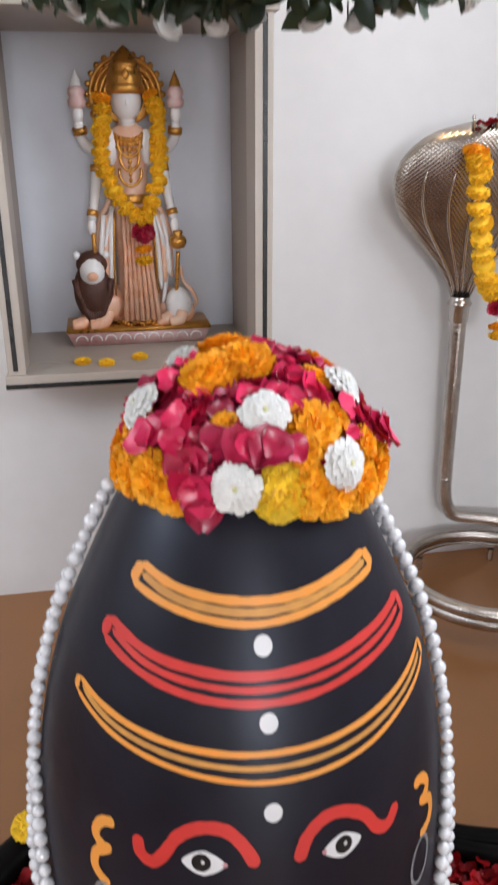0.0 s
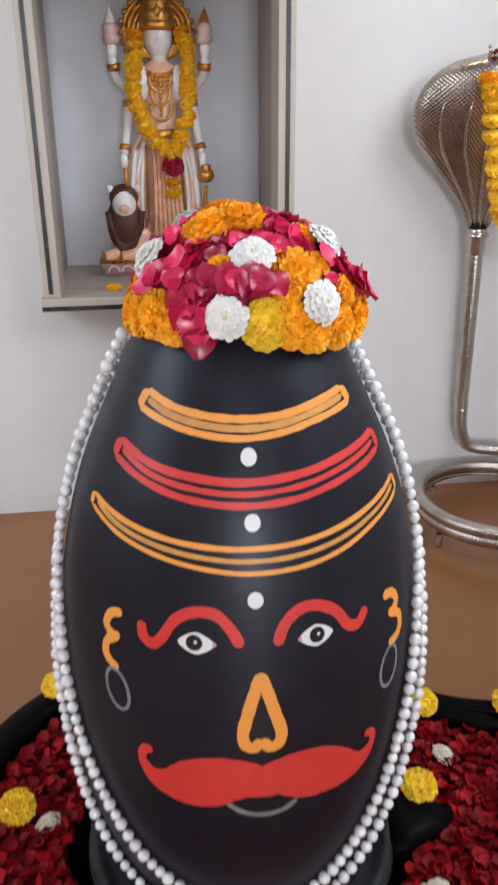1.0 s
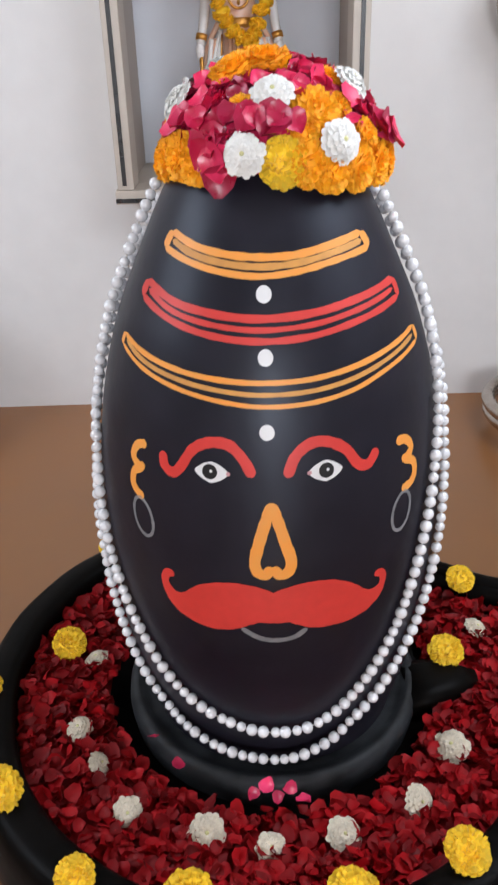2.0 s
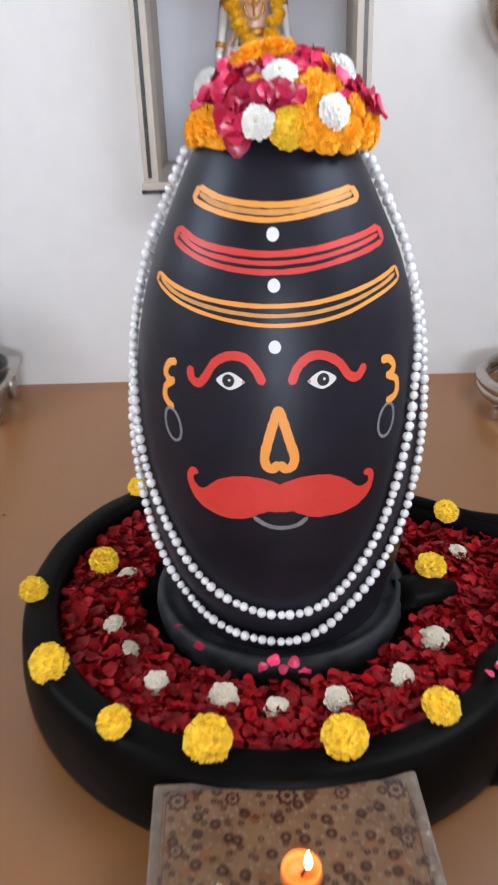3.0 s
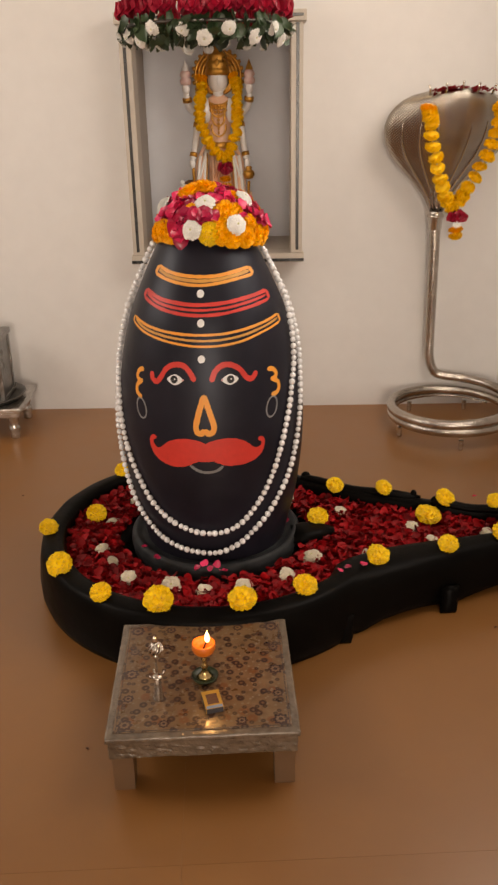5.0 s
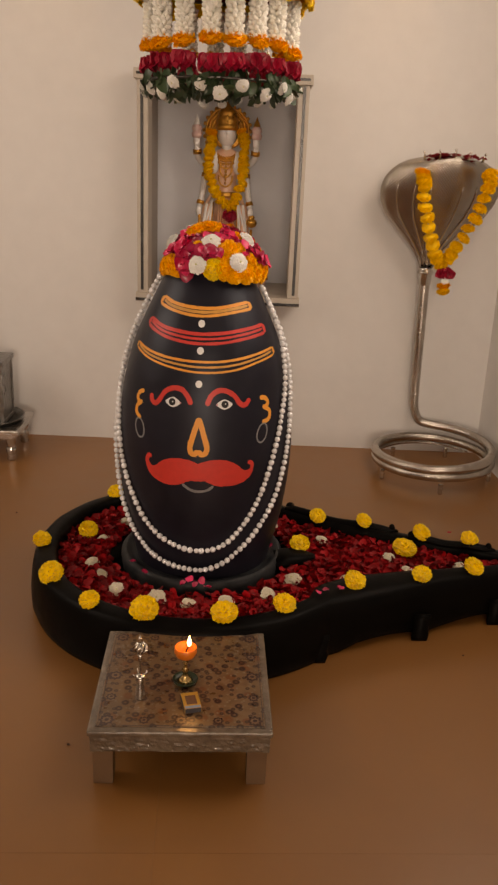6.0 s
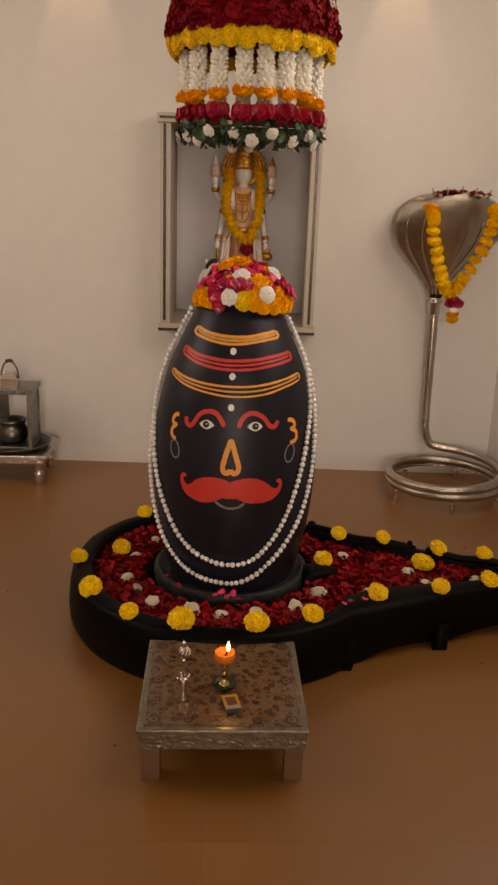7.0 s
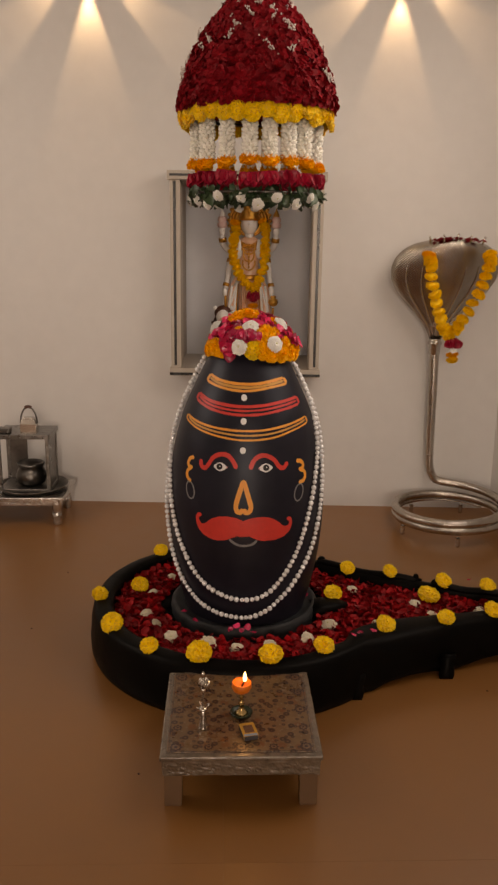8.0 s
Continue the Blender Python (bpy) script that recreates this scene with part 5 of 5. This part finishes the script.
def serpent():
    g = thing("serpent_stand", "silver serpent stand with a coiled foot and wide scaled hood", "serpent stand")
    cx, cy, cr = 1.022, 1.735, 0.248
    ctrl = [(.960, 1.955, .86), (.964, 1.959, .72), (.969, 1.967, .55), (.974, 1.976, .40), (.977, 1.979, .31), (.981, 1.980, .245), (.998, 1.981, .190), (1.030, 1.980, .160)]
    for i in range(1, 46):
        a = radians(80 - i * 17)
        f = i / 45
        z = 0.150 - 0.048 * min(1, i / 11) if i < 11 else 0.102 - 0.046 * (i - 11) / 34
        ctrl.append((cx + cr * math.cos(a), cy + cr * math.sin(a), max(z, 0.056)))
    pts = curve_points(ctrl, 1650)
    n = len(pts)
    bm = bmesh.new()
    tube(bm, pts, [0.0200 + 0.0028 * max(0, 1 - i / 200) + (0.00018 if i % 4 < 2 else -0.00018) if i < n - 300 else 0.0195 * max(0.25, (n - i) / 300) for i in range(n)], 16)
    part("coil", bm, M_SILVER, g, "stamped silver tube bent into a coil")
    for k, i in enumerate((132, 15)):
        bm = bmesh.new()
        d = (pts[i + 1] - pts[i]).normalized()
        tube(bm, [pts[i] - d * 0.003, pts[i] + d * 0.003], 0.0222, 18)
        part("joint_ring", bm, M_SMOOTH, g)
    bm = bmesh.new()
    revolve(bm, [(.024, -.045), (.028, -.04), (.028, .0), (.032, .004), (.035, .010), (.032, .017), (.028, .02), (.028, .03)], 24, (.960, 1.955, .840))
    part("neck_ring", bm, M_SMOOTH, g, "beaded neck ring")
    # hood: wide cup that leans forward, ribbed inside
    rings, inner = [], []
    prof = [(.00, .026, .026), (.06, .036, .030), (.14, .058, .038), (.24, .098, .052), (.36, .155, .074), (.48, .210, .094), (.60, .242, .106), (.72, .252, .110), (.82, .240, .104), (.91, .205, .088), (.97, .150, .062), (1.0, .08, .03)]
    steps = 26
    for k in range(steps + 1):
        f = k / steps
        w = float(np.interp(f, [p[0] for p in prof], [p[1] for p in prof]))
        dp = float(np.interp(f, [p[0] for p in prof], [p[2] for p in prof]))
        z = 0.862 + 0.465 * f
        yc = 1.955 - 0.175 * f ** 1.5
        xc = 0.960 + 0.018 * f
        ring = []
        for i in range(64):
            a = 2 * math.pi * i / 64
            s, c = math.sin(a), math.cos(a)
            front = s < 0
            rib = 0.006 * math.sin(min(1, f * 1.6) * math.pi * .5) * max(0, math.cos(a * 9)) ** 6 if front else 0
            y = (dp * (0.42 if front else 0.95)) * s - rib
            ring.append((xc + w * c, yc + y + 0.085 * f * c * c, z))
        rings.append(ring)
    bm = bmesh.new()
    loft(bm, rings, True, True, True)
    part("hood", bm, M_SCALES, g, "wide hood of scaled silver")
    for k in (-3, -2, -1, 1, 2, 3):
        bm = bmesh.new()
        line = []
        for j in range(14):
            f = 0.03 + 0.72 * j / 13
            w = float(np.interp(f, [p[0] for p in prof], [p[1] for p in prof]))
            dp = float(np.interp(f, [p[0] for p in prof], [p[2] for p in prof]))
            u = k / 3.9
            line.append((0.960 + 0.018 * f + w * u, 1.955 - 0.175 * f ** 1.5 - dp * 0.42 * math.sqrt(1 - u * u) + 0.085 * f * u * u - 0.002, 0.862 + 0.465 * f))
        tube(bm, line, [0.005] * 10 + [0.004, 0.0035, 0.003, 0.0015], 8)
        part("hood_rib", bm, M_SMOOTH, g, "bright raised rib")
    for k in range(5):
        u = (k - 2) * 0.058
        bm = bmesh.new()
        base = (0.980 + u, 1.772 + abs(u) * .1, 1.318 - abs(u) * .10)
        tube(bm, [base, (base[0] + u * .03, base[1] - .008, base[2] + .022), (base[0] + u * .05, base[1] - .010, base[2] + .028)], [.005, .0045, .002], 8)
        blob(bm, (base[0] + u * .06, base[1] - .010, base[2] + .030), (.0052, .0052, .0052), u=8, v=6)
        part("head_peg", bm, M_SMOOTH, g, "small silver peg on the crest")
    for a in (-95, -160, -20, 60, 120):
        x, y = cx + cr * math.cos(radians(a)), cy + cr * math.sin(radians(a))
        bm = bmesh.new()
        revolve(bm, [(0, 0), (.008, 0), (.011, .006), (.007, .013), (.012, .022), (.008, .031), (.011, .042)], 12, (x, y, 0))
        part("foot", bm, M_SMOOTH, g, "small turned silver foot")
    rnd = random.Random(8)
    bm = bmesh.new()
    for k in range(34):
        u = rnd.uniform(-.12, .12)
        m = Matrix.Translation((0.980 + u, 1.774 + rnd.uniform(-.012, .03), 1.326 - abs(u) * .09 + rnd.uniform(0, .006))) @ Euler((rnd.gauss(0, .4), rnd.gauss(0, .4), rnd.uniform(0, 6))).to_matrix().to_4x4()
        add_petal(bm, m, .024, rnd)
    tagged(finish("crest_petals", bm, M_ROSE), "dark red petals strewn on the serpent's crest", "rose petals", kind="stuff")


serpent()
garland_of("serpent_garland", "yellow marigold garland with a rose tassel hung over the silver hood",
           [(.850, 1.728, 1.262), (.856, 1.722, 1.22), (.876, 1.738, 1.13), (.914, 1.775, 1.03), (.956, 1.815, .945), (.990, 1.828, .902), (1.024, 1.815, .945), (1.062, 1.775, 1.03), (1.096, 1.738, 1.13), (1.114, 1.722, 1.22), (1.118, 1.728, 1.262)],
           26, 0.0290, [("rose", (1.003, 1.812, .868), .020), ("rose", (1.026, 1.810, .862), .014), ("rose", (.987, 1.810, .860), .013), ("white", (1.004, 1.798, .836), .017), ("orange", (1.006, 1.815, .822), .028), ("yellow", (1.007, 1.815, .798), .027)], MARI_G, (0, 26))

# ---- hanging flower canopy ----


def canopy():
    g = thing("flower_canopy", "hanging dome of red roses with tuberose strings and marigolds", "flower canopy", place=(0.046, 0.66, 0))
    rnd = random.Random(31)
    prof = [(.222, 1.668), (.226, 1.685), (.216, 1.73), (.199, 1.78), (.181, 1.82), (.156, 1.865), (.125, 1.905), (.094, 1.938), (.070, 1.97), (.050, 2.02), (.02, 2.055), (.0, 2.06)]
    bm = bmesh.new()
    revolve(bm, [(.0, 1.69), (.20, 1.672)] + [(r * .95, z) for r, z in prof], 56)
    zs = [z for _, z in prof]
    rs = [r for r, _ in prof]
    for k in range(6200):
        z = 1.666 + 0.40 * rnd.random() ** 1.25
        r = float(np.interp(z, zs, rs))
        a = rnd.uniform(0, 2 * math.pi)
        nrm = Vector((math.cos(a), math.sin(a), 0.55))
        p = Vector((r * math.cos(a), r * math.sin(a), z)) * 1.0
        p += nrm * rnd.uniform(-.003, .003)
        m = Matrix.Translation(p) @ aim(nrm + Vector((rnd.gauss(0, .42), rnd.gauss(0, .42), rnd.gauss(0, .42))), rnd.uniform(0, 6.3))
        add_petal(bm, m, rnd.uniform(.014, .024), rnd, 0.3)
    part("rose_dome", bm, M_ROSE, g, "dome packed with dark red roses")
    bm = bmesh.new()
    for k in range(96):
        z = rnd.uniform(1.75, 2.04)
        r = float(np.interp(z, zs, rs)) + .012
        a = rnd.uniform(0, 2 * math.pi)
        lean = rnd.uniform(-1, 1)
        for j in range(16):
            u = rnd.gauss(0, 1)
            aa, zz = a + u * .05 + rnd.gauss(0, .015), z + u * lean * .012 + rnd.gauss(0, .004)
            q = Vector((r * math.cos(aa), r * math.sin(aa), zz))
            t = [bm.verts.new(q + Vector(d) * .0030) for d in ((1, 0, 0), (0, 1, 0), (-1, 0, 0), (0, -1, 0), (0, 0, 1), (0, 0, -1))]
            for i in range(4):
                bm.faces.new((t[i], t[(i + 1) % 4], t[4]))
                bm.faces.new((t[(i + 1) % 4], t[i], t[5]))
    part("blossom_sprays", bm, M_GYP, g, "tiny pale blossoms among the roses", smooth=False)
    for k in range(34):
        a = 2 * math.pi * k / 34
        r = 0.207 + rnd.uniform(-.006, .006)
        lay("marigold", MARI_Y[k % 3], (r * math.cos(a), r * math.sin(a), 1.646 + rnd.uniform(-.010, .008)), 0.026, (math.cos(a), math.sin(a), rnd.gauss(0, .3)), rnd.uniform(0, 6), g)
    # one tuberose string, shared by all
    bm = bmesh.new()
    for lev in range(11):
        z = -0.008 - lev * 0.0098
        for j in range(7):
            a = 2 * math.pi * (j + lev * .5) / 7 + rnd.uniform(-.2, .2)
            m = Euler((0, 0, a)).to_matrix().to_4x4() @ Euler((0, radians(70 + rnd.uniform(-14, 14)), 0)).to_matrix().to_4x4()
            blob(bm, (.0135 * math.cos(a), .0135 * math.sin(a), z + rnd.uniform(-.002, .002)), (.0066, .0066, .0115), m, 7, 5)
    string_me = bpy.data.meshes.new("tuberose_string")
    bm.to_mesh(string_me)
    bm.free()
    string_me.materials.append(M_TUBEROSE)
    string_me.polygons.foreach_set("use_smooth", [True] * len(string_me.polygons))
    for k, turn in enumerate((-84, -55, -30, -8, 10, 29, 49, 84, 115, 142, 164.5, 185, 210, 241)):
        a = radians(turn)
        r = 0.172
        x, y = r * math.sin(a), -r * math.cos(a)
        s = new("tuberose_string", string_me)
        s.parent = g
        s.matrix_basis = Matrix.Translation((x, y, 1.637)) @ Matrix.Rotation(rnd.uniform(0, 6), 4, "Z")
        lay("marigold", MARI_O[k % 3], (x, y, 1.512 + rnd.uniform(-.004, .004)), 0.0275, (math.sin(a) * .4, -math.cos(a) * .4, 1), rnd.uniform(0, 6), g, 1.35)
        lay("rose_bud", ROSE[k % 2], (x, y, 1.474 + rnd.uniform(-.004, .004)), 0.0190, (0, 0, 1), rnd.uniform(0, 6), g)
    bm = bmesh.new()
    for k in range(190):
        a = 2 * math.pi * k / 190 + rnd.uniform(-.05, .05)
        r = 0.180 + rnd.uniform(-.02, .02)
        p = (r * math.sin(a), -r * math.cos(a), 1.432 + rnd.uniform(-.018, .016))
        m = Matrix.Translation(p) @ Euler((rnd.gauss(1.2, .6), rnd.gauss(0, .6), a + rnd.gauss(0, .7))).to_matrix().to_4x4() @ Matrix.Diagonal((.8, 1.35, 1, 1))
        add_petal(bm, m, rnd.uniform(.022, .036), rnd, .25)
    part("leaf_ring", bm, M_LEAF, g, "ring of dark green leaves")
    bm = bmesh.new()
    tube(bm, [(.186 * math.sin(t), -.186 * math.cos(t), 1.44) for t in [2 * math.pi * i / 48 for i in range(49)]], .004, 6)
    part("wire_ring", bm, M_DARKSIL, g, "thin wire hoop")
    bm = bmesh.new()
    tube(bm, [(.205 * math.sin(t), -.205 * math.cos(t), 1.660) for t in [2 * math.pi * i / 48 for i in range(49)]], .005, 6)
    part("wire_ring", bm, M_DARKSIL, g, "thin wire hoop")
    for k in range(22):
        a = 2 * math.pi * k / 22 + rnd.uniform(-.07, .07)
        r = 0.192 + rnd.uniform(-.006, .012)
        lay("white_flower", CHRYS[k % 2], (r * math.sin(a), -r * math.cos(a), 1.419 + rnd.uniform(-.012, .012)), rnd.uniform(.014, .020), (math.sin(a), -math.cos(a), -.5), rnd.uniform(0, 6), g)
    bm = bmesh.new()
    tube(bm, [(.03, -.02, 1.66), (.032, -.02, 1.56)], [.010, .008], 8)
    part("red_tassel", bm, M_ROSE, g, "dark red string inside the canopy")
    bm = bmesh.new()
    tube(bm, [(0, 0, 2.06), (0, 0, 2.999)], .003, 8)
    part("cord", bm, M_CORD, g, "thin cord up to the ceiling")


canopy()

# ---- silver things by the wall ----


def side_stand():
    g = thing("silver_patla", "low embossed silver stool on short turned legs", "low stool")
    x1, x0, y0, y1 = -0.780, -1.330, 1.735, 2.050
    bm = bmesh.new()
    box(bm, x0, x1, y0, y1, 0.118, 0.142, 0.006)
    part("top", bm, M_EMBOSS, g, "embossed silver top", smooth=False)
    bm = bmesh.new()
    box(bm, x0 + .012, x1 - .012, y0 + .012, y1 - .012, 0.098, 0.119, 0.004)
    part("apron", bm, M_EMBOSS, g, smooth=False)
    for x in (x0 + .045, x1 - .042):
        for y in (y0 + .036, y1 - .036):
            bm = bmesh.new()
            revolve(bm, [(0, 0), (.016, 0), (.020, .006), (.017, .020), (.024, .040), (.022, .056), (.016, .066), (.021, .076), (.024, .100)], 16, (x, y, 0))
            part("leg", bm, M_EMBOSS, g, "turned embossed silver leg")
    bm = bmesh.new()
    revolve(bm, [(0, 0), (.120, 0), (.140, .004), (.158, .020), (.166, .021), (.166, .017), (.160, .012), (.145, -.001), (.12, -.003)], 48, (-0.955, 1.890, 0.1455))
    tagged(finish("thali_plate", bm, M_DARKSIL), "round blackened metal plate on the silver stool", "plate")
    f = thing("shrine_box", "open silver box frame standing in the plate", "shrine box")
    bx0, bx1, by0, by1, bz0, bz1 = -1.095, -0.852, 1.800, 1.990, 0.147, 0.405
    for x in (bx0, bx1 - .018):
        for y in (by0, by1 - .018):
            bm = bmesh.new()
            box(bm, x, x + .018, y, y + .018, bz0, bz1, .003)
            part("post", bm, M_BOXSIL, f, smooth=False)
    for nm, b in (("base", (bx0 + .001, bx1 - .001, by0 + .001, by1 - .001, bz0, bz0 + .016)), ("roof", (bx0 - .006, bx1 + .006, by0 - .006, by1 + .006, bz1, bz1 + .022))):
        bm = bmesh.new()
        box(bm, *b, .004)
        part(nm, bm, M_BOXSIL, f, smooth=False)
    bm = bmesh.new()
    box(bm, bx1 - .012, bx1 - .006, by0 + .018, by1 - .018, bz0 + .016, bz1)
    part("side_panel", bm, M_BOXSIL, f, "plain silver side panel", smooth=False)
    bm = bmesh.new()
    box(bm, bx0 + .018, bx0 + .10, by1 - .012, by1 - .006, bz0 + .016, bz1)
    part("back_panel", bm, M_DARKSIL, f, "dark back panel", smooth=False)
    bm = bmesh.new()
    revolve(bm, [(0, 0), (.048, 0), (.066, .014), (.072, .040), (.066, .066), (.056, .082), (.062, .092), (.066, .104), (.058, .108), (.050, .094), (0, .080)], 30, (-0.962, 1.895, bz0 + .016))
    tagged(finish("metal_pot", bm, M_DARKSIL), "small dark metal pot inside the silver box", "pot")
    bg = thing("silver_casket", "little domed silver casket with a carrying handle on the box", "casket", place=(-0.948, 1.845, bz1 + .022))
    bm = bmesh.new()
    loft(bm, [[(sx * a, sy * b, z) for sx, sy in ((-1, -1), (1, -1), (1, 1), (-1, 1))] for a, b, z in ((.036, .026, 0), (.036, .026, .044), (.031, .020, .062), (.022, .012, .074))], True, True, True)
    part("casket_body", bm, M_SMOOTH, bg, smooth=False)
    bm = bmesh.new()
    tube(bm, [(.038 * math.cos(t), 0, .044 + .078 * math.sin(t)) for t in [math.pi * i / 18 for i in range(19)]], .0042, 8)
    part("handle", bm, M_DARKSIL, bg, "dark arched handle")
    bm = bmesh.new()
    tube(bm, [(.014 * (i - 2) / 2, 0, .123 - .0012 * (i - 2) ** 2) for i in range(5)], .0080, 8)
    part("grip", bm, M_MANE, bg, "brown grip on the handle")
    bm = bmesh.new()
    box(bm, -1.090, -1.035, 1.82, 1.87, bz1 + .0225, bz1 + .045, .004)
    tagged(finish("small_box", bm, M_DARKSIL, smooth=False), "small dark box on top of the silver box", "box")


side_stand()
